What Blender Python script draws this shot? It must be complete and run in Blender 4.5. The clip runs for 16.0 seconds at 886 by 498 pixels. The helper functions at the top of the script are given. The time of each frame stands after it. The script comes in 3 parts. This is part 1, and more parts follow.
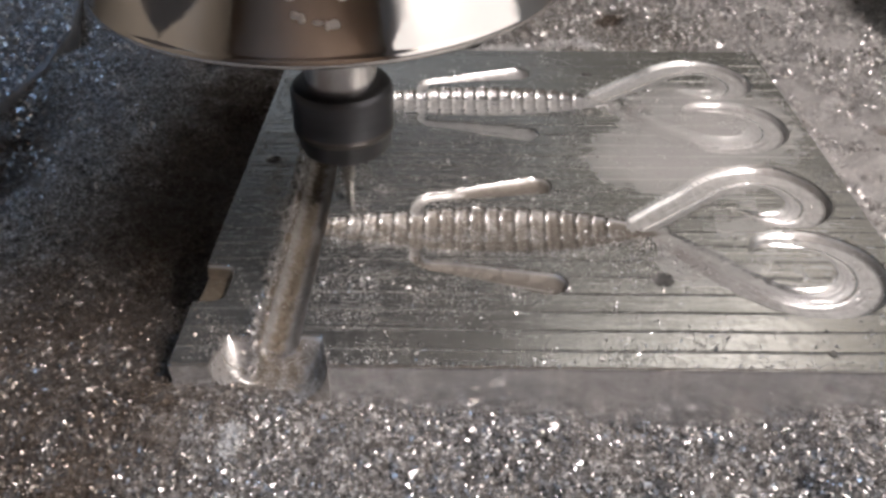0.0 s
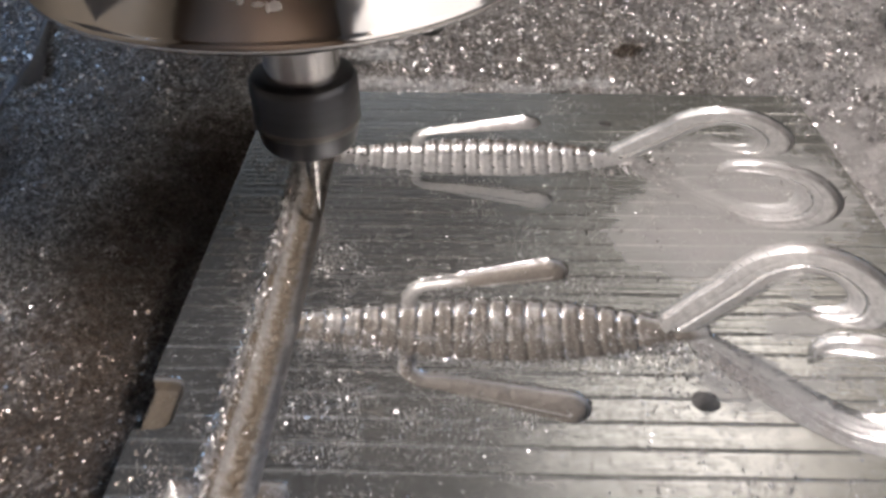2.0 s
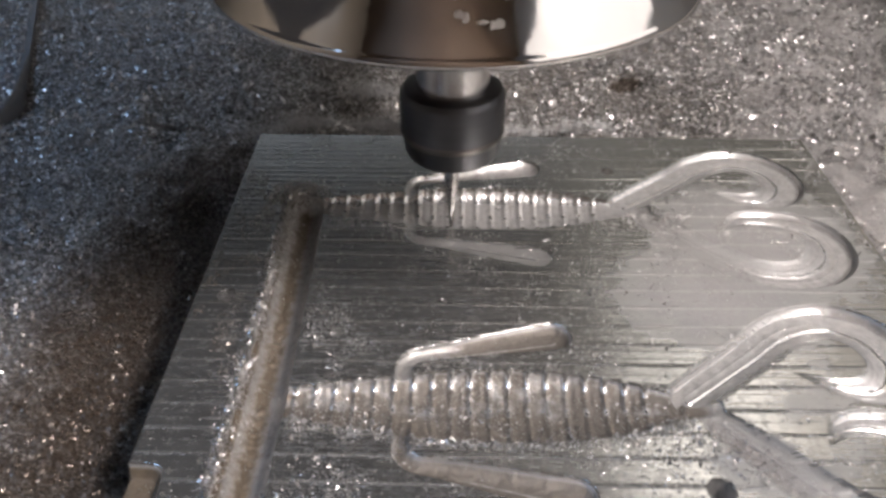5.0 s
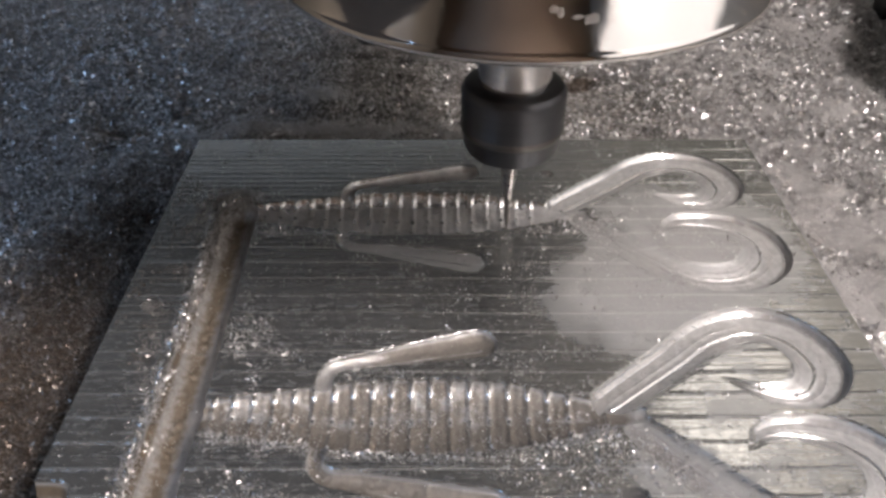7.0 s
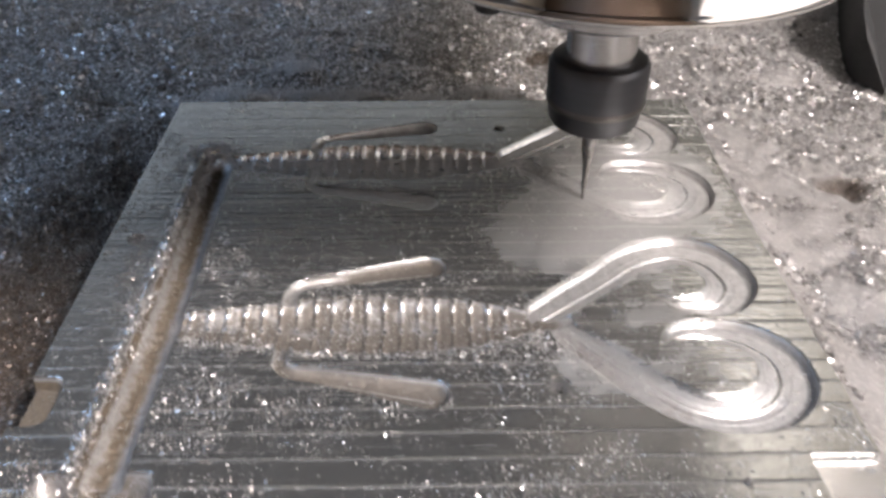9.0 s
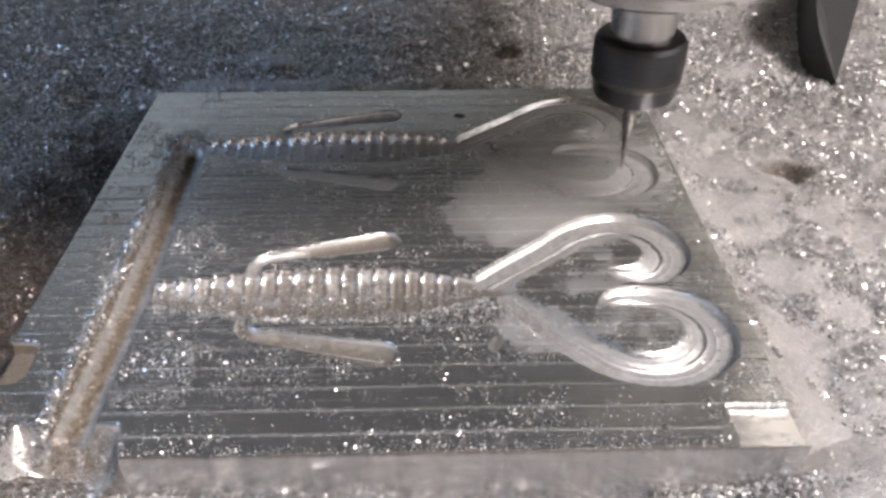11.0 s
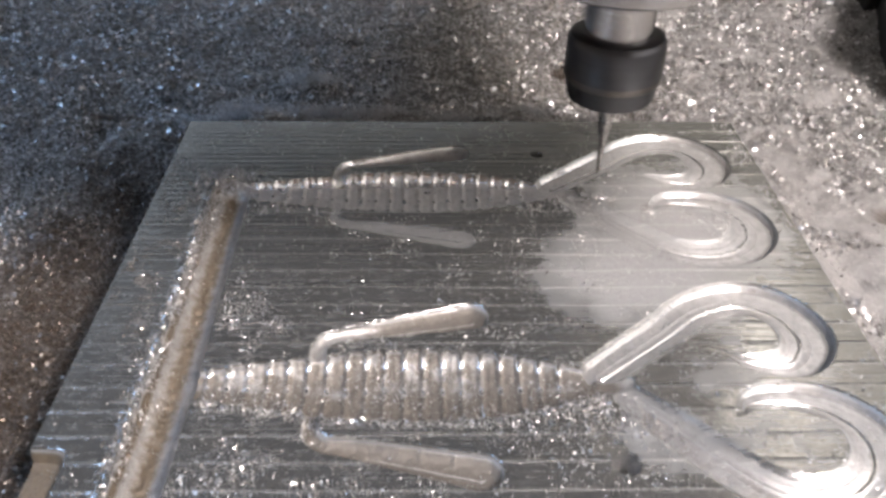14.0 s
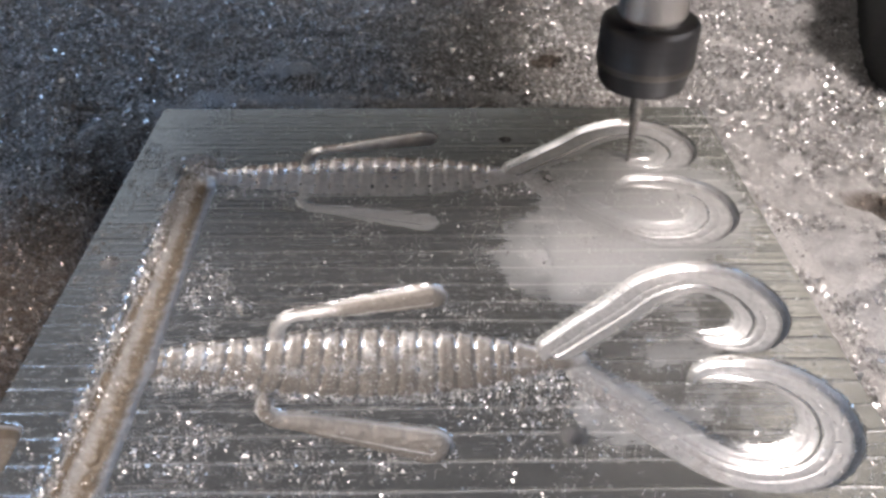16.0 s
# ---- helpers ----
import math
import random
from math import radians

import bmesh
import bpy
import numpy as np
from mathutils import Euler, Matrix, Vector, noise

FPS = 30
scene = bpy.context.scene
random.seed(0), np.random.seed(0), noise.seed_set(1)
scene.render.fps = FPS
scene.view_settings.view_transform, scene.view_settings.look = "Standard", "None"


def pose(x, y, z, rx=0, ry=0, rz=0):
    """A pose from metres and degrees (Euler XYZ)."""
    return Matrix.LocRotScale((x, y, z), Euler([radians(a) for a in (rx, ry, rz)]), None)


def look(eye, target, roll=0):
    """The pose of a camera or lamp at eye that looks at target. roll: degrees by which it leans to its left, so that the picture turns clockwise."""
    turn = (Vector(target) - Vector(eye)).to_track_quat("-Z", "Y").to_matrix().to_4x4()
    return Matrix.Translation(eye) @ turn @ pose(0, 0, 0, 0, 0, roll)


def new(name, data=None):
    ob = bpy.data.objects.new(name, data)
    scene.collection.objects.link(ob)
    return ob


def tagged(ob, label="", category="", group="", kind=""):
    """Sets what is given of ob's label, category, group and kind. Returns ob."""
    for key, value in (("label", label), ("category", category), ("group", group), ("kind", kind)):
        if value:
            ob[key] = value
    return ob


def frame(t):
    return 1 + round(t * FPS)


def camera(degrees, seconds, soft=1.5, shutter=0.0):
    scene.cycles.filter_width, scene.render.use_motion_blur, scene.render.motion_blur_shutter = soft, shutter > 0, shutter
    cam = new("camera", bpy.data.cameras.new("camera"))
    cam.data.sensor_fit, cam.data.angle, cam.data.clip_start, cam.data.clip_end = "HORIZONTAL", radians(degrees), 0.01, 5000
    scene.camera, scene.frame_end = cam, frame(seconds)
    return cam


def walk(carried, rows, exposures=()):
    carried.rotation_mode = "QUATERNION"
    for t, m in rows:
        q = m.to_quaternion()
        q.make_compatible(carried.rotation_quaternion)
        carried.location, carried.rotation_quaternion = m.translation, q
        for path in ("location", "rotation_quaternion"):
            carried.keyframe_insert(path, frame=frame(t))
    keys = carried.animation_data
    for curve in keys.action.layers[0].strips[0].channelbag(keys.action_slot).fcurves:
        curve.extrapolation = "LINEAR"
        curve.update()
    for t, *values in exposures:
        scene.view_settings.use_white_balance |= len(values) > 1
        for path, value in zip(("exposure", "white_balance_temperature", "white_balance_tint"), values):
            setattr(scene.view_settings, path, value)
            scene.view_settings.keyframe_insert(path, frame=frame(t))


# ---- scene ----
PATH = [
    (0.0, pose(0.0478, -0.0928, 0.0967, 52.22, 0.12, 0.99)),
    (0.5, pose(0.0484, -0.0893, 0.0943, 52.41, -0.16, 1.04)),
    (1.0, pose(0.0477, -0.0804, 0.0961, 52.27, -0.19, 1.20)),
    (1.5, pose(0.0472, -0.0716, 0.0954, 52.04, -0.26, 1.25)),
    (2.0, pose(0.0483, -0.0606, 0.0942, 52.16, 0.01, 1.34)),
    (2.5, pose(0.0413, -0.0457, 0.0918, 52.06, -0.42, 1.15)),
    (3.0, pose(0.0386, -0.0355, 0.0927, 51.75, -0.71, 0.62)),
    (5.5, pose(0.0504, -0.0496, 0.0975, 53.03, 0.14, 1.00)),
    (6.0, pose(0.0530, -0.0474, 0.0978, 52.80, 0.53, 0.98)),
    (6.5, pose(0.0561, -0.0471, 0.0968, 52.71, 0.17, 0.32)),
    (7.0, pose(0.0590, -0.0456, 0.0968, 52.81, -0.06, -0.17)),
    (7.5, pose(0.0590, -0.0444, 0.0946, 52.64, 0.06, -0.13)),
    (8.0, pose(0.0588, -0.0466, 0.0935, 52.74, -0.16, -0.12)),
    (8.5, pose(0.0610, -0.0547, 0.0957, 52.96, -0.24, -0.50)),
    (9.0, pose(0.0663, -0.0674, 0.0966, 52.97, -0.06, -0.91)),
    (9.5, pose(0.0718, -0.0802, 0.0990, 53.17, -0.15, -1.19)),
    (10.0, pose(0.0749, -0.0816, 0.1013, 53.28, 0.20, -1.24)),
    (12.5, pose(0.0703, -0.0665, 0.0933, 52.93, -0.23, -1.45)),
    (13.0, pose(0.0632, -0.0605, 0.0939, 52.99, -0.23, -1.32)),
    (13.5, pose(0.0621, -0.0570, 0.0949, 52.81, -0.57, -1.09)),
    (14.0, pose(0.0580, -0.0496, 0.0944, 52.72, -0.65, -0.92)),
    (14.5, pose(0.0599, -0.0424, 0.0943, 52.77, -0.69, -0.89)),
    (15.0, pose(0.0672, -0.0392, 0.0899, 52.10, 0.19, -1.21)),
    (15.5, pose(0.0672, -0.0500, 0.0916, 52.44, -0.07, -1.25)),
    (16.0, pose(0.0659, -0.0531, 0.0928, 52.65, -0.22, -0.91)),
]
cam = camera(58.0, 16.0, soft=3.0, shutter=0.5)
walk(cam, PATH, [(0.0, -0.26), (1.0, -0.16), (2.0, -0.21), (2.5, -0.16), (3.0, 0.05), (5.5, -0.32), (6.0, -0.4), (6.5, -0.33), (7.0, -0.24), (7.5, 0.02), (8.0, 0.22), (8.5, 0.28), (9.0, 0.26), (10.0, 0.3), (12.5, 0.24), (14.0, 0.27), (15.0, 0.34), (16.0, 0.26)])

# ---- light: the workshop windows, a grey day outside ----
scene.view_settings.exposure = 0.0
world = bpy.data.worlds.new("world")
scene.world = world
world.use_nodes = True
wn = world.node_tree.nodes
sky = wn.new("ShaderNodeTexSky")
sky.sky_type = "NISHITA"
sky.sun_disc = False
sky.sun_elevation, sky.sun_rotation = radians(35), radians(140)
wn["Background"].inputs["Strength"].default_value = 0.08
world.node_tree.links.new(sky.outputs[0], wn["Background"].inputs["Color"])

RW, RX, RY, RZ0, RZ1 = -0.85, 0.62, 0.95, -0.5, 1.3      # west, east, half depth, floor and ceiling of the workshop


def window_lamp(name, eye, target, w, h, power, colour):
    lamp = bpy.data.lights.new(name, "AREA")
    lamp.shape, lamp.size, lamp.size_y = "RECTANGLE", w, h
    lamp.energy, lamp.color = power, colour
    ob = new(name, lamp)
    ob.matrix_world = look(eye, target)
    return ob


# a small high window and a long low one at the right of the machine, a cold one on the left, a dim one and a rear one
# at the back, and an added corner fill
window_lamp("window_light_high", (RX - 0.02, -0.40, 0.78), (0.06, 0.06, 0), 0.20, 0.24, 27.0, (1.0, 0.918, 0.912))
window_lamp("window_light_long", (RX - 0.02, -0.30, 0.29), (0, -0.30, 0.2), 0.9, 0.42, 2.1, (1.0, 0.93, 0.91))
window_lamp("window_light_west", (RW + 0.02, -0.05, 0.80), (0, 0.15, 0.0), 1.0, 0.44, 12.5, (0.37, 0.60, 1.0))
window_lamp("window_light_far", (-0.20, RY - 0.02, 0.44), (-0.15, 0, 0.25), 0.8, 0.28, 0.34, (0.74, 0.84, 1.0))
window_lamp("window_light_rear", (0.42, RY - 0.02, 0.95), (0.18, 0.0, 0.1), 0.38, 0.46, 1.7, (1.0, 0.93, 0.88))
# added fill with no window of its own, brightens the plate's front right
window_lamp("fill_light_corner", (RX - 0.02, 0.76, 0.93), (0.18, 0.0, 0.1), 0.30, 0.46, 0.75, (1.0, 0.90, 0.84))


# ---- materials ----
def mat(name):
    m = bpy.data.materials.new(name)
    m.use_nodes = True
    n = m.node_tree.nodes
    return m, n, m.node_tree.links, n["Principled BSDF"]


def noise_tex(n, l, scale, detail=4.0, rough=0.55, vec=None):
    t = n.new("ShaderNodeTexNoise")
    t.inputs["Scale"].default_value, t.inputs["Detail"].default_value, t.inputs["Roughness"].default_value = scale, detail, rough
    if vec is not None:
        l.new(vec, t.inputs["Vector"])
    return t


def ramp(n, l, src, stops):
    r = n.new("ShaderNodeValToRGB")
    while len(r.color_ramp.elements) < len(stops):
        r.color_ramp.elements.new(0.5)
    for e, (p, c) in zip(r.color_ramp.elements, stops):
        e.position = p
        e.color = (*c, 1) if isinstance(c, tuple) else (c, c, c, 1)
    l.new(src, r.inputs[0])
    return r


def math_node(n, l, op, a, b=None, c=None):
    m = n.new("ShaderNodeMath")
    m.operation = op
    for i, v in enumerate((a, b, c)):
        if v is None:
            continue
        if isinstance(v, (int, float)):
            m.inputs[i].default_value = v
        else:
            l.new(v, m.inputs[i])
    return m.outputs[0]


def mix_col(n, l, f, a, b):
    m = n.new("ShaderNodeMix")
    m.data_type = "RGBA"
    for i, v in ((0, f), (6, a), (7, b)):
        if isinstance(v, (int, float)):
            m.inputs[i].default_value = v
        elif isinstance(v, tuple):
            m.inputs[i].default_value = (*v, 1)
        else:
            l.new(v, m.inputs[i])
    return m.outputs[2]


def bump(n, l, p, height, strength, dist):
    b = n.new("ShaderNodeBump")
    b.inputs["Strength"].default_value, b.inputs["Distance"].default_value = strength, dist
    l.new(height, b.inputs["Height"])
    l.new(b.outputs[0], p.inputs["Normal"])
    return b


def aluminium_plate():
    """Face-milled aluminium: pass lines along x, fine tool marks, smears of grey dust."""
    m, n, l, p = mat("milled_aluminium")
    co = n.new("ShaderNodeTexCoord").outputs["Object"]
    sep = n.new("ShaderNodeSeparateXYZ")
    l.new(co, sep.inputs[0])
    x, y, z = sep.outputs
    # tool passes: a thin bright ridge every few millimetres, wavering a little
    wav = noise_tex(n, l, 25, 2, 0.5, co)
    yy = math_node(n, l, "ADD", y, math_node(n, l, "MULTIPLY", wav.outputs["Fac"], 0.0009))
    step = math_node(n, l, "FRACT", math_node(n, l, "MULTIPLY", yy, 1 / 0.0049))
    line = ramp(n, l, step, [(0.0, 0.0), (0.84, 0.06), (0.92, 1.0), (1.0, 0.0)])
    # mask that fades the pass lines towards the back, less at the right
    worn = ramp(n, l, math_node(n, l, "MULTIPLY", math_node(n, l, "SUBTRACT", y, math_node(n, l, "MULTIPLY", x, 0.35)), 5.0), [(0.30, 1.0), (0.42, 0.15)]).outputs[0]
    lines = math_node(n, l, "MULTIPLY", line.outputs[0], worn)
    fine = math_node(n, l, "FRACT", math_node(n, l, "MULTIPLY", yy, 1 / 0.00193))
    fine = ramp(n, l, fine, [(0.0, 0.0), (0.5, 0.25), (0.8, 1.0), (1.0, 0.0)]).outputs[0]
    patch = noise_tex(n, l, 22, 3, 0.5, co)
    zone = ramp(n, l, math_node(n, l, "ADD", math_node(n, l, "ADD", math_node(n, l, "MULTIPLY", y, 7.5), math_node(n, l, "MULTIPLY", x, 1.8)), math_node(n, l, "MULTIPLY", patch.outputs["Fac"], 0.7)), [(0.55, 0.0), (0.9, 1.0)]).outputs[0]
    fine = math_node(n, l, "MULTIPLY", fine, zone)
    mp = n.new("ShaderNodeMapping")
    mp.inputs["Scale"].default_value = (14, 1500, 60)
    l.new(co, mp.inputs[0])
    streak = noise_tex(n, l, 1.0, 5, 0.7, mp.outputs[0])
    mp2 = n.new("ShaderNodeMapping")
    mp2.inputs["Scale"].default_value = (8, 260, 30)
    l.new(co, mp2.inputs[0])
    band = noise_tex(n, l, 1.0, 3, 0.6, mp2.outputs[0])
    # dust lies round the tails and in the bottom of the cavities
    def blob(cx, cy, rx, ry):
        dx = math_node(n, l, "DIVIDE", math_node(n, l, "SUBTRACT", x, cx), rx)
        dy = math_node(n, l, "DIVIDE", math_node(n, l, "SUBTRACT", y, cy), ry)
        r2 = math_node(n, l, "ADD", math_node(n, l, "MULTIPLY", dx, dx), math_node(n, l, "MULTIPLY", dy, dy))
        return math_node(n, l, "SUBTRACT", 1.0, r2)
    near = math_node(n, l, "MAXIMUM", blob(0.099, 0.067, 0.023, 0.019), math_node(n, l, "SUBTRACT", blob(0.0945, 0.028, 0.012, 0.011), 0.45))
    near = math_node(n, l, "MAXIMUM", near, blob(0.110, 0.084, 0.024, 0.024))
    near = math_node(n, l, "MAXIMUM", near, math_node(n, l, "SUBTRACT", blob(0.112, 0.034, 0.040, 0.050), 0.85))
    edge = noise_tex(n, l, 160, 6, 0.65, co)
    dust = math_node(n, l, "ADD", near, math_node(n, l, "MULTIPLY", math_node(n, l, "SUBTRACT", edge.outputs["Fac"], 0.5), 1.6))
    dust = ramp(n, l, dust, [(-0.05, 0.0), (1.0, 1.0)]).outputs[0]
    deep = ramp(n, l, math_node(n, l, "MULTIPLY", z, -1000 / 3.0), [(0.05, 0.0), (0.35, 1.0)]).outputs[0]
    dust = math_node(n, l, "MULTIPLY", dust, math_node(n, l, "SUBTRACT", 1.0, math_node(n, l, "MULTIPLY", deep, 0.65)))
    grain = noise_tex(n, l, 1300, 4, 0.7, co)
    settled = n.new("ShaderNodeAttribute")
    settled.attribute_name = "dust"
    clods = noise_tex(n, l, 520, 5, 0.7, co)
    thick = math_node(n, l, "ADD", settled.outputs["Fac"], math_node(n, l, "MULTIPLY", math_node(n, l, "SUBTRACT", clods.outputs["Fac"], 0.5), 0.9))
    deepd = math_node(n, l, "MULTIPLY", ramp(n, l, thick, [(0.15, 0.0), (0.75, 1.0)]).outputs[0], deep)
    film = ramp(n, l, noise_tex(n, l, 420, 6, 0.75, co).outputs["Fac"], [(0.5, 0.0), (0.8, 0.16)]).outputs[0]
    # a thin sprinkle of fine dust round the sprue and the front cavity
    sprinkle = math_node(n, l, "ADD", blob(0.036, 0.042, 0.066, 0.050), math_node(n, l, "MULTIPLY", math_node(n, l, "SUBTRACT", clods.outputs["Fac"], 0.5), 2.2))
    mp4 = n.new("ShaderNodeMapping")
    mp4.inputs["Rotation"].default_value, mp4.inputs["Scale"].default_value = (0, 0, radians(-28)), (420, 1300, 400)
    l.new(co, mp4.inputs[0])
    speck = ramp(n, l, noise_tex(n, l, 1.0, 4, 0.7, mp4.outputs[0]).outputs["Fac"], [(0.48, 0.0), (0.74, 1.0)]).outputs[0]
    speck = math_node(n, l, "MULTIPLY", speck, ramp(n, l, sprinkle, [(0.40, 0.0), (1.3, 0.36)]).outputs[0])
    film = math_node(n, l, "MAXIMUM", film, speck)
    cover = math_node(n, l, "MAXIMUM", math_node(n, l, "MULTIPLY", dust, 0.75), math_node(n, l, "MULTIPLY", deepd, 0.95))
    cover = math_node(n, l, "MAXIMUM", cover, film)
    flat = math_node(n, l, "SUBTRACT", 1.0, deep)
    # steep faces: machining streaks, with the chips' reflection painted in as dark and pale
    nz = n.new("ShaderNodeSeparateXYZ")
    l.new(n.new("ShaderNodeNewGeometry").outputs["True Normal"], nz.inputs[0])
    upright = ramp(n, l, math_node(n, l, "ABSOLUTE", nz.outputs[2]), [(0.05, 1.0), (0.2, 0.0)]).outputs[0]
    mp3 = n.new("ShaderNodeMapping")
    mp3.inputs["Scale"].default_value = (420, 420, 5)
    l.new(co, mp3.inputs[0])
    side_streak = noise_tex(n, l, 1.0, 5, 0.65, mp3.outputs[0])
    metal = mix_col(n, l, band.outputs["Fac"], (0.36, 0.365, 0.35), (0.50, 0.50, 0.485))
    metal = mix_col(n, l, math_node(n, l, "MULTIPLY", math_node(n, l, "MULTIPLY", lines, 0.72), flat), metal, (0.86, 0.85, 0.82))
    metal = mix_col(n, l, upright, metal, mix_col(n, l, ramp(n, l, side_streak.outputs["Fac"], [(0.36, 0.0), (0.64, 1.0)]).outputs[0], (0.14, 0.128, 0.12), (0.60, 0.57, 0.54)))
    metal = mix_col(n, l, math_node(n, l, "MULTIPLY", deep, 0.7), metal, (0.80, 0.79, 0.775))
    dustc = mix_col(n, l, grain.outputs["Fac"], (0.13, 0.124, 0.117), (0.38, 0.366, 0.348))
    # browner, darker dust colour in the front cavities and the runner
    brown_dust = mix_col(n, l, grain.outputs["Fac"], (0.048, 0.039, 0.029), (0.205, 0.176, 0.142))
    brown_zone = ramp(n, l, math_node(n, l, "MULTIPLY", x, 1 / 0.2), [(0.44, 1.0), (0.50, 0.2)]).outputs[0]
    front = ramp(n, l, math_node(n, l, "MULTIPLY", y, 1 / 0.2), [(0.32, 1.0), (0.40, 0.15)]).outputs[0]
    runner = ramp(n, l, math_node(n, l, "MULTIPLY", x, 1 / 0.2), [(0.105, 1.0), (0.11, 0.0)]).outputs[0]
    brown_dust = mix_col(n, l, runner, brown_dust, mix_col(n, l, grain.outputs["Fac"], (0.045, 0.032, 0.018), (0.20, 0.15, 0.095)))
    brown_zone = math_node(n, l, "MULTIPLY", brown_zone, math_node(n, l, "MAXIMUM", front, runner))
    dustc = mix_col(n, l, math_node(n, l, "MULTIPLY", deep, brown_zone), dustc, brown_dust)
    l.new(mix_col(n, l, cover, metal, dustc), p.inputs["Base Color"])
    l.new(math_node(n, l, "SUBTRACT", 0.92, math_node(n, l, "MAXIMUM", math_node(n, l, "MULTIPLY", dust, 0.78), math_node(n, l, "MAXIMUM", math_node(n, l, "MULTIPLY", upright, 0.12), math_node(n, l, "MULTIPLY", cover, 0.6)))), p.inputs["Metallic"])
    ro = ramp(n, l, streak.outputs["Fac"], [(0.3, 0.17), (0.7, 0.29)]).outputs[0]
    l.new(math_node(n, l, "ADD", math_node(n, l, "ADD", ro, math_node(n, l, "ADD", math_node(n, l, "MULTIPLY", deep, -0.03), math_node(n, l, "MULTIPLY", upright, -0.06))), math_node(n, l, "MULTIPLY", cover, 0.36)), p.inputs["Roughness"])
    p.inputs["Anisotropic"].default_value = 0.4
    h = math_node(n, l, "ADD", math_node(n, l, "ADD", math_node(n, l, "MULTIPLY", lines, 1.25), math_node(n, l, "MULTIPLY", fine, 0.22)), math_node(n, l, "MULTIPLY", streak.outputs["Fac"], 0.07))
    h = math_node(n, l, "MULTIPLY", math_node(n, l, "MULTIPLY", h, flat), math_node(n, l, "SUBTRACT", 1.0, math_node(n, l, "MULTIPLY", dust, 0.9)))
    h = math_node(n, l, "ADD", h, math_node(n, l, "MULTIPLY", math_node(n, l, "MULTIPLY", grain.outputs["Fac"], cover), 2.2))
    h = math_node(n, l, "ADD", h, math_node(n, l, "MULTIPLY", math_node(n, l, "MULTIPLY", side_streak.outputs["Fac"], upright), 2.0))
    bump(n, l, p, h, 0.9, 0.00013)
    return m


def hollow_shade_tint(n, l, co):
    """Painted shade for the hollow, table slot and pits, plus browner swarf in front."""
    sep = n.new("ShaderNodeSeparateXYZ")
    l.new(co, sep.inputs[0])
    x, y = sep.outputs[0], sep.outputs[1]
    out = None
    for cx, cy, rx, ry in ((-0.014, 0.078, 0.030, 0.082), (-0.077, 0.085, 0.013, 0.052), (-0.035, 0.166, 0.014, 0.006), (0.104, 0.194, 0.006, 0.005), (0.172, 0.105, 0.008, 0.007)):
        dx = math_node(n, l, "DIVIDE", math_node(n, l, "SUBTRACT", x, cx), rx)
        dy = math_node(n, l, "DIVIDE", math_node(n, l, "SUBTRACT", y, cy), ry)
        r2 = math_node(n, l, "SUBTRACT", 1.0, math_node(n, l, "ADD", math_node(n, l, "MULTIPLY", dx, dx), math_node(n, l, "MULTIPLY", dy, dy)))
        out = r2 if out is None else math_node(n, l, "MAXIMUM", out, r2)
    # a weaker, browner patch at the front corner
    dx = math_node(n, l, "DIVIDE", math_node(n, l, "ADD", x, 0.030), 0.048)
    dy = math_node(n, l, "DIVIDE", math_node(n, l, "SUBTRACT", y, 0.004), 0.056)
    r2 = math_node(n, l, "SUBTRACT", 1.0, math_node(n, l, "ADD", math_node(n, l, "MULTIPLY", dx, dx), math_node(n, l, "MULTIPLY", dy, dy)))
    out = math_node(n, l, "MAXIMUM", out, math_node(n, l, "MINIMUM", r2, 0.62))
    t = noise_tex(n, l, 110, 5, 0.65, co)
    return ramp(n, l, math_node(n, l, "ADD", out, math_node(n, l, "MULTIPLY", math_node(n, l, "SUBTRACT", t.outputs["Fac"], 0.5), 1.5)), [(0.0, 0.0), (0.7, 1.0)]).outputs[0]


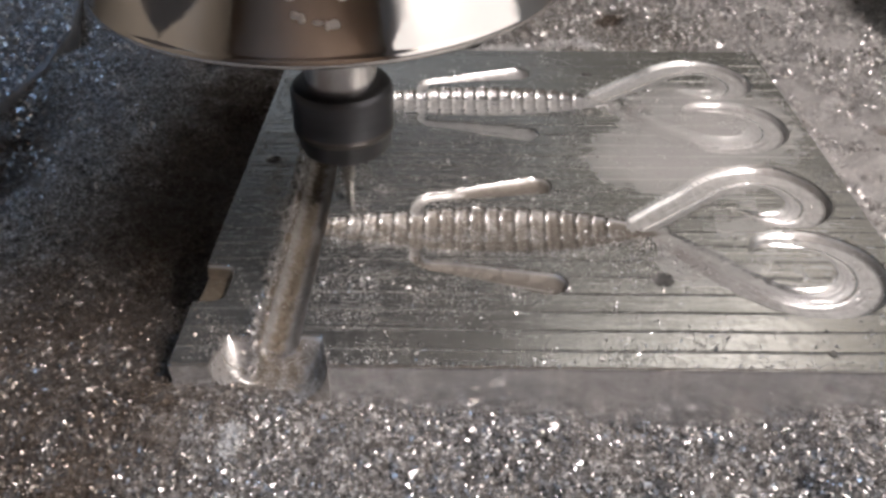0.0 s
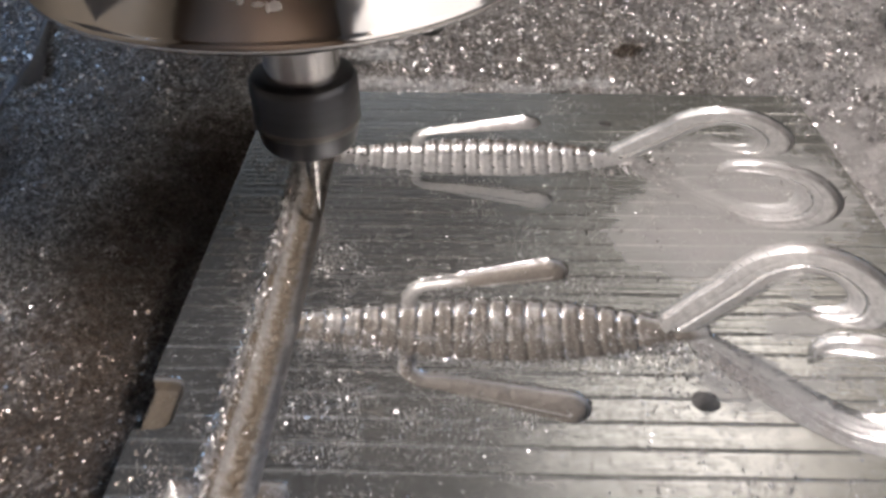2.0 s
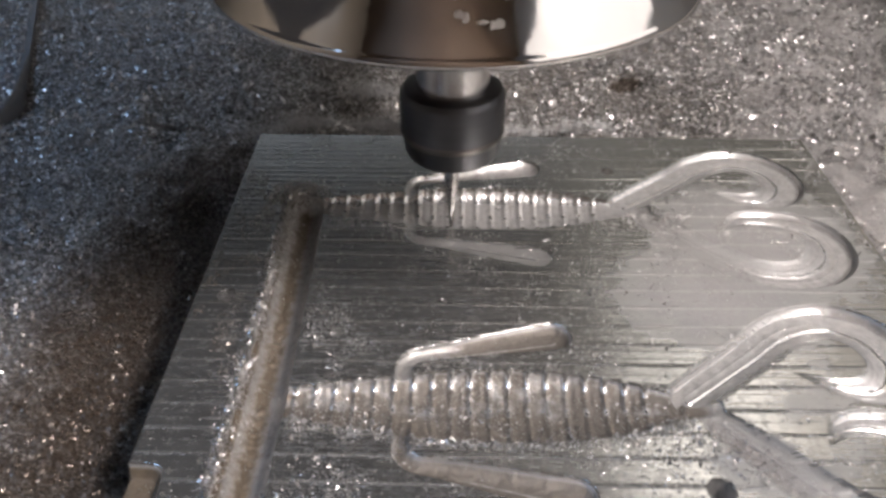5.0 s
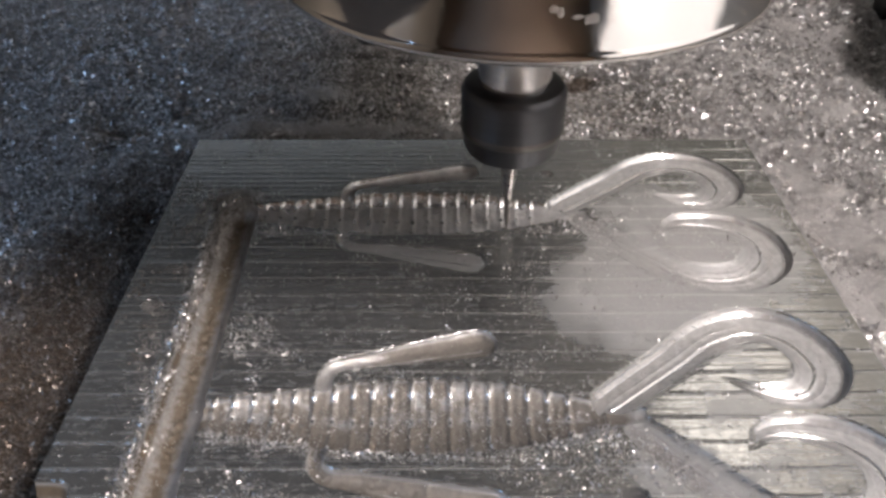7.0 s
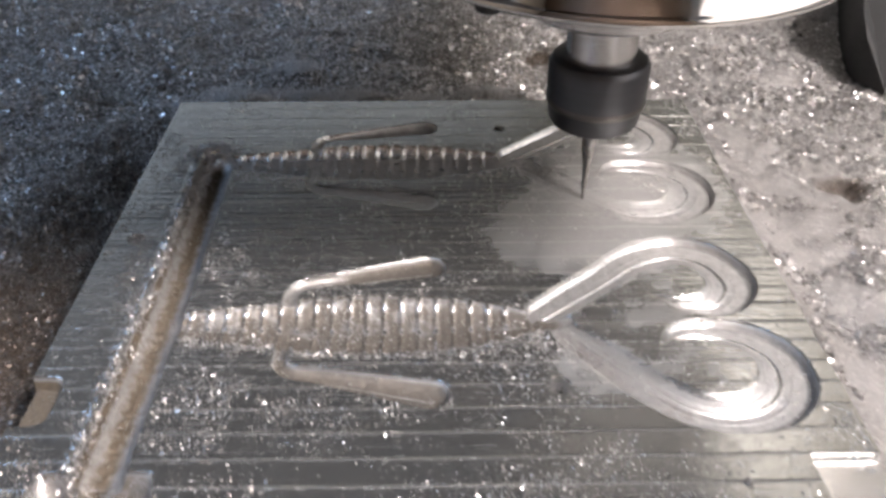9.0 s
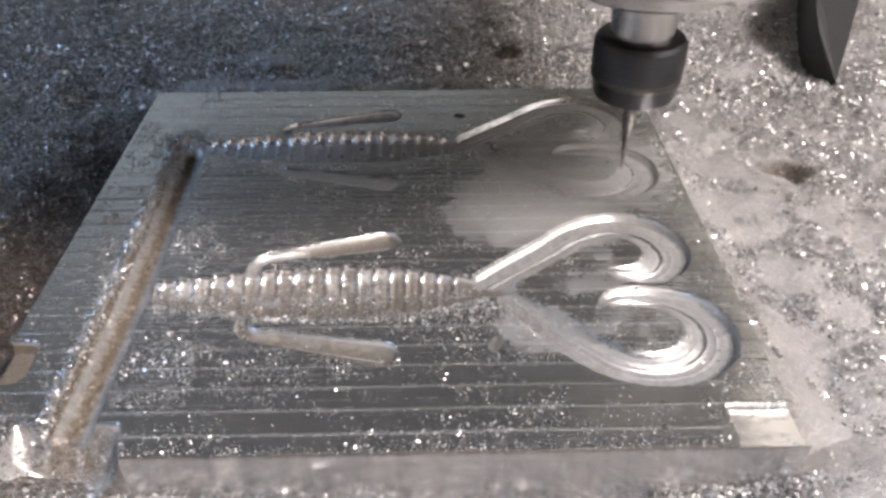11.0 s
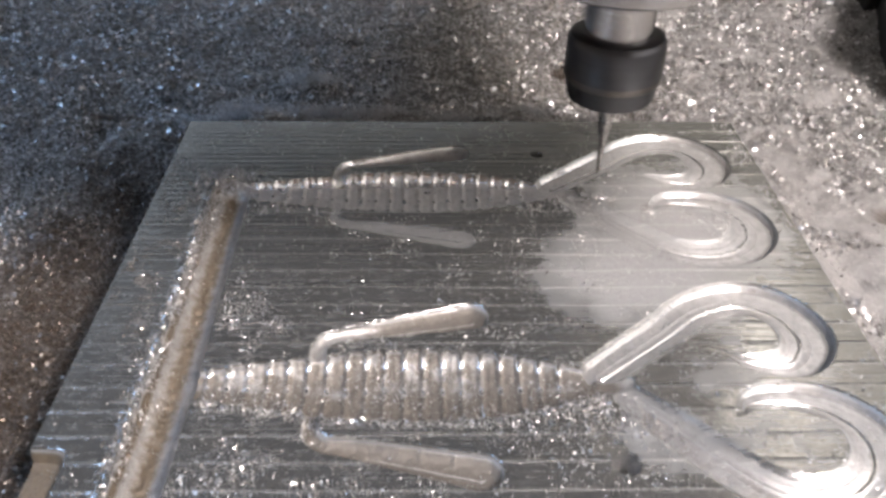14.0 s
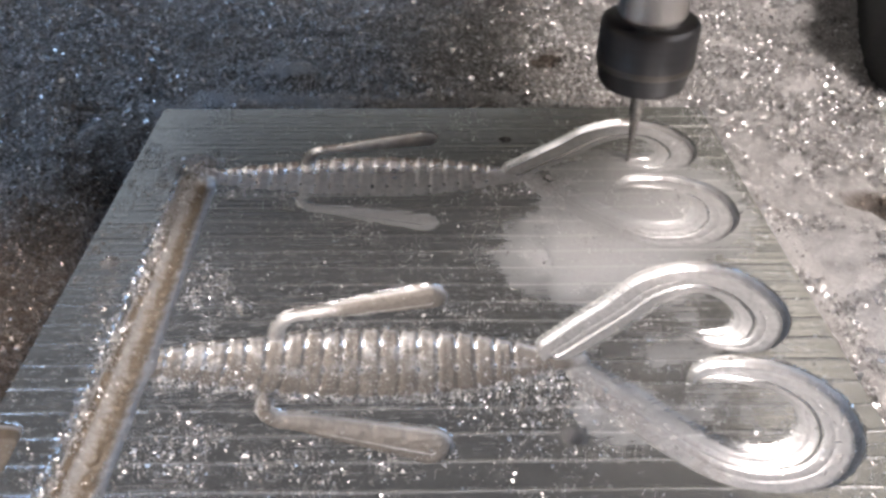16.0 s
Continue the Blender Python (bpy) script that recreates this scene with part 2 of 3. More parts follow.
def chip_bed():
    """Settled swarf and dust under the loose chips."""
    m, n, l, p = mat("packed_swarf")
    co = n.new("ShaderNodeTexCoord").outputs["Object"]
    a, b, c = noise_tex(n, l, 700, 5, 0.7, co), noise_tex(n, l, 35, 4, 0.6, co), noise_tex(n, l, 2200, 3, 0.7, co)
    base = mix_col(n, l, a.outputs["Fac"], (0.09, 0.078, 0.068), (0.42, 0.385, 0.35))
    l.new(mix_col(n, l, ramp(n, l, b.outputs["Fac"], [(0.35, 0.0), (0.65, 1.0)]).outputs[0], base, (0.30, 0.275, 0.25)), p.inputs["Base Color"])
    # granules of packed chips
    vor = n.new("ShaderNodeTexVoronoi")
    vor.inputs["Scale"].default_value = 1250
    wob = n.new("ShaderNodeMix")
    wob.data_type, wob.blend_type = "RGBA", "ADD"
    wob.inputs[0].default_value = 0.0009
    l.new(co, wob.inputs[6])
    l.new(noise_tex(n, l, 500, 3, 0.6, co).outputs["Color"], wob.inputs[7])
    l.new(wob.outputs[2], vor.inputs["Vector"])
    tone = n.new("ShaderNodeSeparateColor")
    l.new(vor.outputs["Color"], tone.inputs[0])
    old = p.inputs["Base Color"].links[0].from_socket
    grit = ramp(n, l, tone.outputs[0], [(0.0, (0.035, 0.03, 0.026)), (0.55, (0.20, 0.185, 0.17)), (0.85, (0.44, 0.42, 0.40)), (1.0, (0.72, 0.70, 0.68))])
    l.new(mix_col(n, l, 0.72, old, grit.outputs[0]), p.inputs["Base Color"])
    sep = n.new("ShaderNodeSeparateXYZ")
    l.new(co, sep.inputs[0])
    fine = ramp(n, l, math_node(n, l, "ADD", math_node(n, l, "MULTIPLY", sep.outputs[0], 5.0), math_node(n, l, "MULTIPLY", b.outputs["Fac"], 0.35)), [(0.80, 0.0), (0.90, 1.0)]).outputs[0]
    old = p.inputs["Base Color"].links[0].from_socket
    l.new(mix_col(n, l, math_node(n, l, "MULTIPLY", fine, 0.75), old, (0.44, 0.425, 0.41)), p.inputs["Base Color"])
    # shade of the hollow, slot and pits mixed into the bed's colour
    old = p.inputs["Base Color"].links[0].from_socket
    l.new(mix_col(n, l, math_node(n, l, "MULTIPLY", hollow_shade_tint(n, l, co), 0.76), old, (0.060, 0.037, 0.019)), p.inputs["Base Color"])
    p.inputs["Metallic"].default_value = 0.4
    p.inputs["Roughness"].default_value = 0.5
    loose = math_node(n, l, "SUBTRACT", 1.0, math_node(n, l, "MULTIPLY", fine, 0.85))
    lump = math_node(n, l, "MULTIPLY", math_node(n, l, "ADD", math_node(n, l, "MULTIPLY", tone.outputs[1], 0.9), math_node(n, l, "MULTIPLY", vor.outputs["Distance"], -0.8)), loose)
    h = math_node(n, l, "ADD", math_node(n, l, "MULTIPLY", a.outputs["Fac"], 0.7), math_node(n, l, "MULTIPLY", c.outputs["Fac"], 0.5))
    bump(n, l, p, math_node(n, l, "ADD", h, lump), 1.0, 0.0011)
    return m


def chip_metal(name, lo, hi, rough):
    m, n, l, p = mat(name)
    g = n.new("ShaderNodeNewGeometry")
    r = ramp(n, l, g.outputs["Random Per Island"], [(0.0, lo), (0.75, tuple((u + v) / 2 for u, v in zip(lo, hi))), (1.0, hi)])
    co = n.new("ShaderNodeTexCoord").outputs["Object"]
    # the same painted shade on the loose chips
    l.new(mix_col(n, l, math_node(n, l, "MULTIPLY", hollow_shade_tint(n, l, co), 0.74), r.outputs[0], (0.12, 0.083, 0.052)), p.inputs["Base Color"])
    p.inputs["Metallic"].default_value, p.inputs["Roughness"].default_value = 0.85, rough
    t = noise_tex(n, l, 2500, 2, 0.5, co)
    bump(n, l, p, t.outputs["Fac"], 0.5, 0.0002)
    return m


def plain(name, lo, hi, metallic, rough, scale=60.0, bumpd=0.0, coat=0.0):
    m, n, l, p = mat(name)
    co = n.new("ShaderNodeTexCoord").outputs["Object"]
    t, f = noise_tex(n, l, scale, 5, 0.6, co), noise_tex(n, l, scale * 9, 3, 0.6, co)
    l.new(mix_col(n, l, t.outputs["Fac"], lo, hi), p.inputs["Base Color"])
    p.inputs["Metallic"].default_value = metallic
    l.new(ramp(n, l, f.outputs["Fac"], [(0.3, max(rough - 0.06, 0.02)), (0.7, rough + 0.06)]).outputs[0], p.inputs["Roughness"])
    p.inputs["Coat Weight"].default_value = coat
    if bumpd:
        bump(n, l, p, f.outputs["Fac"], 0.5, bumpd)
    return m


def spun_steel(name, lo, hi, rough, scale=900.0):
    """Turned metal with rings round its axis."""
    m, n, l, p = mat(name)
    co = n.new("ShaderNodeTexCoord").outputs["Object"]
    mp = n.new("ShaderNodeMapping")
    mp.inputs["Scale"].default_value = (3, 3, scale)
    l.new(co, mp.inputs[0])
    t = noise_tex(n, l, 1.0, 4, 0.7, mp.outputs[0])
    l.new(mix_col(n, l, t.outputs["Fac"], lo, hi), p.inputs["Base Color"])
    p.inputs["Metallic"].default_value = 1.0
    l.new(ramp(n, l, t.outputs["Fac"], [(0.3, rough * 0.7), (0.7, rough * 1.3)]).outputs[0], p.inputs["Roughness"])
    return m


M_PLATE = aluminium_plate()
M_BED = chip_bed()
M_CHIP = chip_metal("aluminium_chips", (0.26, 0.245, 0.23), (0.86, 0.85, 0.84), 0.34)
M_HOUSING = plain("polished_steel_housing", (0.60, 0.58, 0.55), (0.66, 0.64, 0.61), 1.0, 0.09, 30, 0.00002)
M_SHAFT = spun_steel("turned_steel_shaft", (0.45, 0.43, 0.41), (0.70, 0.68, 0.66), 0.22)
M_NUT = spun_steel("blackened_steel", (0.06, 0.061, 0.066), (0.115, 0.115, 0.12), 0.40, 500)
M_NUT_BAND = spun_steel("worn_nut_face", (0.09, 0.085, 0.08), (0.18, 0.165, 0.15), 0.38, 500)
M_BIT = plain("carbide", (0.22, 0.21, 0.20), (0.34, 0.33, 0.32), 1.0, 0.28, 300)
M_DRIP = plain("dried_splash", (0.55, 0.50, 0.45), (0.75, 0.72, 0.68), 0.2, 0.35, 500)
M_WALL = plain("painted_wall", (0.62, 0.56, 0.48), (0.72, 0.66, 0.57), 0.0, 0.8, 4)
# darkened copy of the wall paint: dims the left reflection and bounce light
M_WEST = plain("darkened_wall_paint", (0.34, 0.30, 0.245), (0.42, 0.37, 0.31), 0.0, 0.8, 4)
M_BROWN = plain("wooden_wall", (0.17, 0.12, 0.085), (0.27, 0.19, 0.14), 0.0, 0.7, 6)
M_GREY = plain("olive_wall_paint", (0.15, 0.15, 0.126), (0.20, 0.198, 0.168), 0.0, 0.75, 5)
M_CEIL = plain("ceiling_board", (0.085, 0.078, 0.07), (0.125, 0.115, 0.10), 0.0, 0.9, 5)
# steel of the screws; also the painted shade of the bracket's hollow
M_DARK = plain("dark_steel_and_shade", (0.010, 0.011, 0.011), (0.022, 0.022, 0.022), 0.1, 0.6, 90, 0.0003)
M_BLOCK = plain("dusty_clamp_steel", (0.14, 0.14, 0.15), (0.30, 0.30, 0.31), 0.4, 0.5, 260, 0.0006)
M_FLUFF = plain("swarf_fluff", (0.40, 0.40, 0.40), (0.66, 0.66, 0.65), 0.3, 0.6, 800)


# ---- building helpers ----
def smooth_mesh(me, angle=35):
    for f in me.polygons:
        f.use_smooth = True
    if angle:
        me.set_sharp_from_angle(angle=radians(angle))


def part(name, bm, material, parent=None, label="", angle=35):
    me = bpy.data.meshes.new(name)
    bm.to_mesh(me)
    bm.free()
    me.materials.append(material)
    smooth_mesh(me, angle)
    ob = new(name, me)
    if parent is not None:
        ob.parent = parent
    return tagged(ob, label)


def from_arrays(name, verts, faces, material, angle=0):
    """A mesh of quads from numpy arrays."""
    me = bpy.data.meshes.new(name)
    nv, nf = len(verts), len(faces)
    me.vertices.add(nv)
    me.vertices.foreach_set("co", np.asarray(verts, dtype=np.float32).ravel())
    k = faces.shape[1]
    me.loops.add(nf * k)
    me.loops.foreach_set("vertex_index", np.asarray(faces, dtype=np.int32).ravel())
    me.polygons.add(nf)
    me.polygons.foreach_set("loop_start", np.arange(0, nf * k, k, dtype=np.int32))
    me.polygons.foreach_set("loop_total", np.full(nf, k, dtype=np.int32))
    me.update(calc_edges=True)
    me.validate()
    me.materials.append(material)
    if angle is not None:
        me.polygons.foreach_set("use_smooth", np.full(nf, angle > 0))
        if 0 < angle < 180:
            me.set_sharp_from_angle(angle=radians(angle))
    return new(name, me)


def box(bm, x0, x1, y0, y1, z0, z1, bevel=0.0):
    r = bmesh.ops.create_cube(bm, size=1.0, matrix=Matrix.Translation(((x0 + x1) / 2, (y0 + y1) / 2, (z0 + z1) / 2)) @ Matrix.Diagonal((x1 - x0, y1 - y0, z1 - z0, 1)))
    if bevel:
        es = {e for v in r["verts"] for e in v.link_edges}
        bmesh.ops.bevel(bm, geom=list(es), offset=bevel, segments=3, profile=0.6, affect="EDGES")
    return bm


def lathe(profile, steps=96):
    """A turned body from (radius, height) pairs."""
    bm = bmesh.new()
    rings = []
    for r, z in profile:
        if r < 1e-6:
            rings.append([bm.verts.new((0, 0, z))])
        else:
            rings.append([bm.verts.new((r * math.cos(2 * math.pi * i / steps), r * math.sin(2 * math.pi * i / steps), z)) for i in range(steps)])
    for a, b in zip(rings, rings[1:]):
        for i in range(steps):
            j = (i + 1) % steps
            if len(a) == 1 and len(b) == 1:
                continue
            if len(a) == 1:
                bm.faces.new((a[0], b[j], b[i]))
            elif len(b) == 1:
                bm.faces.new((a[i], a[j], b[0]))
            else:
                bm.faces.new((a[i], a[j], b[j], b[i]))
    bmesh.ops.recalc_face_normals(bm, faces=bm.faces)
    return bm


# ---- smooth random height, the same at every build ----
def lattice(seed, size=257):
    return np.random.RandomState(seed).rand(size, size)


def value_noise(x, y, cell, seed):
    g = lattice(seed)
    u, v = x / cell + 300.0, y / cell + 300.0
    i, j = np.floor(u).astype(int), np.floor(v).astype(int)
    fu, fv = u - i, v - j
    fu, fv = fu * fu * (3 - 2 * fu), fv * fv * (3 - 2 * fv)
    i, j, i1, j1 = i % 257, j % 257, (i + 1) % 257, (j + 1) % 257
    return (g[i, j] * (1 - fu) + g[i1, j] * fu) * (1 - fv) + (g[i, j1] * (1 - fu) + g[i1, j1] * fu) * fv - 0.5


def smoothstep(a, b, x):
    t = np.clip((x - a) / (b - a), 0, 1)
    return t * t * (3 - 2 * t)


# ---- the mould plate: two bait cavities, a sprue, dowel holes, pry slots (millimetres) ----
PLATE_X, PLATE_Y, PLATE_Z = 133.5, 126.5, 24.0


def spline(ctrl, per=10):
    """Catmull-Rom through (x, y, half width)."""
    c = np.array(ctrl, float)
    c = np.vstack([2 * c[0] - c[1], c, 2 * c[-1] - c[-2]])
    out = []
    for k in range(1, len(c) - 2):
        t = np.linspace(0, 1, per, endpoint=False)[:, None]
        p0, p1, p2, p3 = c[k - 1:k + 3]
        out.append(0.5 * (2 * p1 + (p2 - p0) * t + (2 * p0 - 5 * p1 + 4 * p2 - p3) * t ** 2 + (3 * p1 - p0 - 3 * p2 + p3) * t ** 3))
    return np.vstack(out + [c[-2:-1]])


def channel(X, Y, ctrl, per=10):
    """For each point: distance across a channel (0 middle, 1 edge), side of the line (-1..1), local half width."""
    s = spline(ctrl, per)
    best = np.full(X.shape, 1e9)
    side = np.zeros(X.shape)
    wid = np.ones(X.shape)
    for a, b in zip(s[:-1], s[1:]):
        dx, dy = b[0] - a[0], b[1] - a[1]
        L2 = dx * dx + dy * dy + 1e-9
        t = np.clip(((X - a[0]) * dx + (Y - a[1]) * dy) / L2, 0, 1)
        w = np.maximum(a[2] + (b[2] - a[2]) * t, 0.05)
        ex, ey = X - a[0] - t * dx, Y - a[1] - t * dy
        d = np.hypot(ex, ey) / w
        m = d < best
        best[m] = d[m]
        side[m] = (np.sign(dx * ey - dy * ex) * d)[m]
        wid[m] = w[m]
    return best, side, wid


TAIL_UPPER = [(86.5, 41.5, 3.6), (92.5, 46.2, 3.9), (99.5, 51.6, 4.1), (106.5, 57.2, 4.4), (114.5, 59.6, 4.7), (120.8, 56.8, 5.0), (123.2, 50.0, 5.0), (119.6, 44.2, 3.9), (113.2, 43.4, 2.2), (105.3, 46.9, 0.2)]
TAIL_LOWER = [(90.0, 36.0, 2.8), (95.6, 29.6, 3.7), (101.0, 23.6, 4.0), (107.2, 18.6, 4.0), (114.0, 17.0, 4.1), (120.4, 18.6, 4.6), (124.8, 23.6, 4.9), (125.0, 30.0, 4.4), (120.6, 34.8, 3.6), (114.0, 36.2, 3.0), (109.2, 35.4, 2.0), (105.6, 31.8, 0.2)]
LEG_UPPER = [(40.0, 43.5, 1.5), (39.9, 47.0, 1.5), (41.6, 49.6, 1.6), (46.0, 50.8, 1.8), (56.0, 53.0, 2.6), (65.6, 55.0, 3.4)]
LEG_LOWER = [(40.4, 33.0, 1.3), (40.3, 29.4, 1.4), (42.4, 27.2, 1.6), (47.0, 26.3, 1.9), (56.0, 24.2, 2.6), (65.8, 21.8, 3.3)]
BODY_X = (20.0, 24.0, 34.0, 45.0, 57.0, 67.0, 76.0, 83.0, 86.0, 91.5)
BODY_W = (2.8, 3.6, 5.5, 7.2, 7.8, 7.3, 5.6, 3.4, 2.6, 1.2)
RIB, RIB_0 = 3.17, 22.5


def deeper(field, depth, dust):
    """Cuts a cavity into (depth, dust): the deeper one wins."""
    m = depth > field[0] + 1e-6
    field[0][m] = depth[m]
    field[1][m] = (dust + np.zeros(depth.shape))[m]


def cut_bait(field, X, Y, legs=1.0, dusty=1.0, tails=1.0):
    # ringed body: a row of round segments with a sharp crest between each two
    w = np.interp(X, BODY_X, BODY_W)
    saw = (X - RIB_0) / RIB
    saw = saw - np.round(saw)
    ringed = smoothstep(20.8, 22.4, X) * smoothstep(83.0, 79.5, X)
    crest = np.exp(-(saw / 0.15) ** 2) * ringed
    bulge = (1 - 4 * saw * saw) * ringed
    r = np.maximum(w + 0.12 * bulge - np.minimum(0.72, 0.16 * w) * crest, 0.1)
    inside = (X > 20) & (X < 91.5)
    v = (Y - 38.9) / r
    body = np.where(inside & (np.abs(v) < 1), np.sqrt(np.clip(1 - v * v, 0, 1)) * r * 0.52, 0)
    # dust lies in a strip along the far slope and thickly towards the near edge; the crests stay bare
    bare = np.clip(smoothstep(0.72, 0.82, v) + np.exp(-((v - 0.19) / 0.11) ** 2), 0, 1) * smoothstep(0.35, 0.7, crest)
    settled = dusty * (0.74 - 0.12 * smoothstep(0.80, 0.95, v) + 0.25 * smoothstep(0.2, -0.2, v) + 0.5 * value_noise(X, Y, 2.3, 71))
    deeper(field, body, np.clip(settled * (1 - bare) + 0.2 * (1 - dusty) * (v < 0.7), 0, 1))
    # curled tails: a round bottom with fine steps along it
    for ctrl in (TAIL_UPPER, TAIL_LOWER):
        u, side, wid = channel(X, Y, ctrl)
        q = side * (1 if ctrl is TAIL_UPPER else -1)
        full = np.minimum(2.0, 0.6 * wid)
        edge = (1 - u) * wid                                        # distance from the rim
        outer = 0.5 * full * np.interp(edge, [0, 0.10, 0.80, 1.05, 1.35], [0, 0.6, 1.40, 1.82, 2.0])
        inner = (full - 0.4 * np.minimum(1, wid / 3)) * np.clip((1 + q) / 0.8, 0, 1) ** 0.65
        step = smoothstep(-0.30, -0.14, q)
        shelf = full - 0.35 * np.minimum(1, wid / 3)
        prof = np.where(u < 1, np.minimum(outer, inner * (1 - step) + shelf * step), 0)
        bead = 0.38 * np.exp(-((q + 0.14) / 0.065) ** 2) + 0.13 * np.exp(-((q - 0.24) / 0.05) ** 2) + 0.08 * np.exp(-((q + 0.48) / 0.05) ** 2)
        prof -= np.where(u < 1, bead * np.minimum(1, wid / 3), 0)
        choke = np.maximum(smoothstep(113, 100, X) * smoothstep(34, 28, Y - 0.25 * (100 - X)), smoothstep(105, 96, X)) * (ctrl is TAIL_LOWER)      # packed with dust at its root
        dust = 0.42 - 0.42 * (1 - smoothstep(0.8, 1.1, edge)) * smoothstep(119, 113, X) - 0.40 * np.exp(-((q + 0.18) / 0.09) ** 2)
        # dust added at the right bend to dull the west lamp's glare
        dust = dust + 0.4 * smoothstep(114, 119, X) * (1 - smoothstep(1.2, 1.8, edge))
        dust = dust + (0.9 - dust) * np.maximum(choke, 0.55 * (1 - tails))
        deeper(field, prof * (1 - 0.45 * choke) * tails, dust)
    for ctrl in (LEG_UPPER, LEG_LOWER):
        u, side, wid = channel(X, Y, ctrl)
        k = legs if ctrl is LEG_LOWER else 1.0
        deeper(field, np.where(u < 1, np.clip(1 - u ** 2.6, 0, 1) ** 0.62 * np.minimum(wid * 0.85, 1.8) * k, 0), np.clip((0.9 if ctrl is LEG_LOWER else 0.5 + 0.38 * smoothstep(44, 54, X)) * (0.45 + 0.55 * dusty) - 0.5 * np.exp(-((side + 0.15) / 0.06) ** 2) * smoothstep(46, 52, X), 0, 1))


def plate_fields(X, Y):
    field = [np.zeros(X.shape), np.zeros(X.shape)]
    cut_bait(field, X, Y)
    cut_bait(field, X + 1.2, Y - 56.0, 0.35, 0.4, 0.82)
    # runner and funnel of the sprue
    u, side, wid = channel(X, Y, [(16.9, -3.0, 4.1), (17.2, 40.0, 4.0), (16.2, 95.5, 3.9)], 3)
    deeper(field, np.where(u < 1, np.sqrt(np.clip(1 - u * u, 0, 1)) * 4.1, 0), 0.42 + 0.40 * np.exp(-((side - 0.15) / 0.4) ** 2) + 0.5 * smoothstep(0.72, 0.92, side))
    fw = 8.4 + 0.25 * (6.4 - Y)
    u = np.abs(X - 16.7) / fw
    deeper(field, np.where((Y < 7.2) & (u < 1), np.sqrt(np.clip(1 - u * u, 0, 1)) * fw * 0.95 * np.clip((7.2 - Y) / 4.4, 0, 1) ** 0.7, 0), 0.66 - 0.34 * smoothstep(-0.30, -0.6, (X - 16.7) / fw))
    # dowel holes
    for cx, cy, r in ((5.8, 65.1, 1.7), (86.9, 23.2, 2.1), (83.3, 110.4, 1.4)):
        u = np.hypot(X - cx, Y - cy) / r
        deeper(field, np.where(u < 1, np.minimum(7.0, (1 - u) * 24), 0), 0.15)
    # pry slots at the edges
    u = (np.clip(X / 5.8, 0, 2) ** 4 + (np.abs(Y - 21.2) / 5.4) ** 6) ** 0.2
    deeper(field, np.where(u < 1, np.minimum(2.6, (1 - u) * 14), 0), 0.85)
    u = np.maximum((PLATE_X - X) / 10.8, np.abs(Y - 4.6) / 4.4)
    deeper(field, np.where(u < 1, np.minimum(1.5, (1 - u) * 30), 0), 0.0)
    return field


def plate_depth(X, Y):
    return plate_fields(X, Y)[0]


def build_plate():
    nx, ny = 800, 760
    xs, ys = np.linspace(0, PLATE_X, nx), np.linspace(0, PLATE_Y, ny)
    X, Y = np.meshgrid(xs, ys)
    depth, dust = plate_fields(X, Y)
    Z = -depth
    Z += 0.03 * value_noise(X, Y, 6.0, 11) * (Z > -0.01)
    # a crust of burr along the runner's west lip and round its end
    lip = np.interp(Y, [0, 40, 97], [12.6, 12.9, 12.1])
    crust = np.exp(-((X - lip) / 0.95) ** 2) * (Y > 8) * (Y < 99) + 0.8 * np.exp(-((X - 14.5) / 3.2) ** 2 - ((Y - 100) / 1.6) ** 2)
    Z += crust * np.clip(0.55 + 1.3 * value_noise(X, Y, 1.1, 63) + 0.8 * value_noise(X, Y, 0.5, 64) + 0.6 * value_noise(X, Y, 7, 65), 0, 1.2)
    # clods of packed dust in the cavities
    lump = smoothstep(0.6, 0.95, dust) * smoothstep(0.4, 1.2, depth)
    lump *= 0.28 + 0.72 * np.exp(-((X - 16.8) / 5) ** 2)
    Z += lump * (0.75 * value_noise(X, Y, 1.3, 61) + 0.6 * value_noise(X, Y, 0.6, 62))
    # worn outer edge
    rim = np.minimum(np.minimum(X, PLATE_X - X), np.minimum(Y, PLATE_Y - Y))
    Z -= np.where(rim < 0.25, 0.25, 0)
    top = np.stack([X, Y, Z], -1).reshape(-1, 3)
    idx = np.arange(nx * ny).reshape(ny, nx)
    quads = np.stack([idx[:-1, :-1], idx[:-1, 1:], idx[1:, 1:], idx[1:, :-1]], -1).reshape(-1, 4)
    loop = np.concatenate([idx[0, :-1], idx[:-1, -1], idx[-1, :0:-1], idx[:0:-1, 0]])
    low = top[loop].copy()
    low[:, 2] = -PLATE_Z
    base = len(top) + np.arange(len(loop))
    nxt = np.roll(np.arange(len(loop)), -1)
    skirt = np.stack([loop, base, base[nxt], loop[nxt]], -1)
    c = len(top) + len(low)
    corners = np.array([[0, 0, -PLATE_Z], [PLATE_X, 0, -PLATE_Z], [PLATE_X, PLATE_Y, -PLATE_Z], [0, PLATE_Y, -PLATE_Z]], float)
    floor_q = np.array([[c + 3, c + 2, c + 1, c]])
    ob = from_arrays("mould_plate", np.vstack([top, low, corners]) / 1000, np.vstack([quads, skirt, floor_q]), M_PLATE, 50)
    layer = ob.data.attributes.new("dust", "FLOAT", "POINT")
    layer.data.foreach_set("value", np.concatenate([dust.ravel(), np.zeros(len(low) + 4)]).astype(np.float32))
    return tagged(ob, "face-milled aluminium mould plate with two ringed bait cavities", "mould")


plate = build_plate()


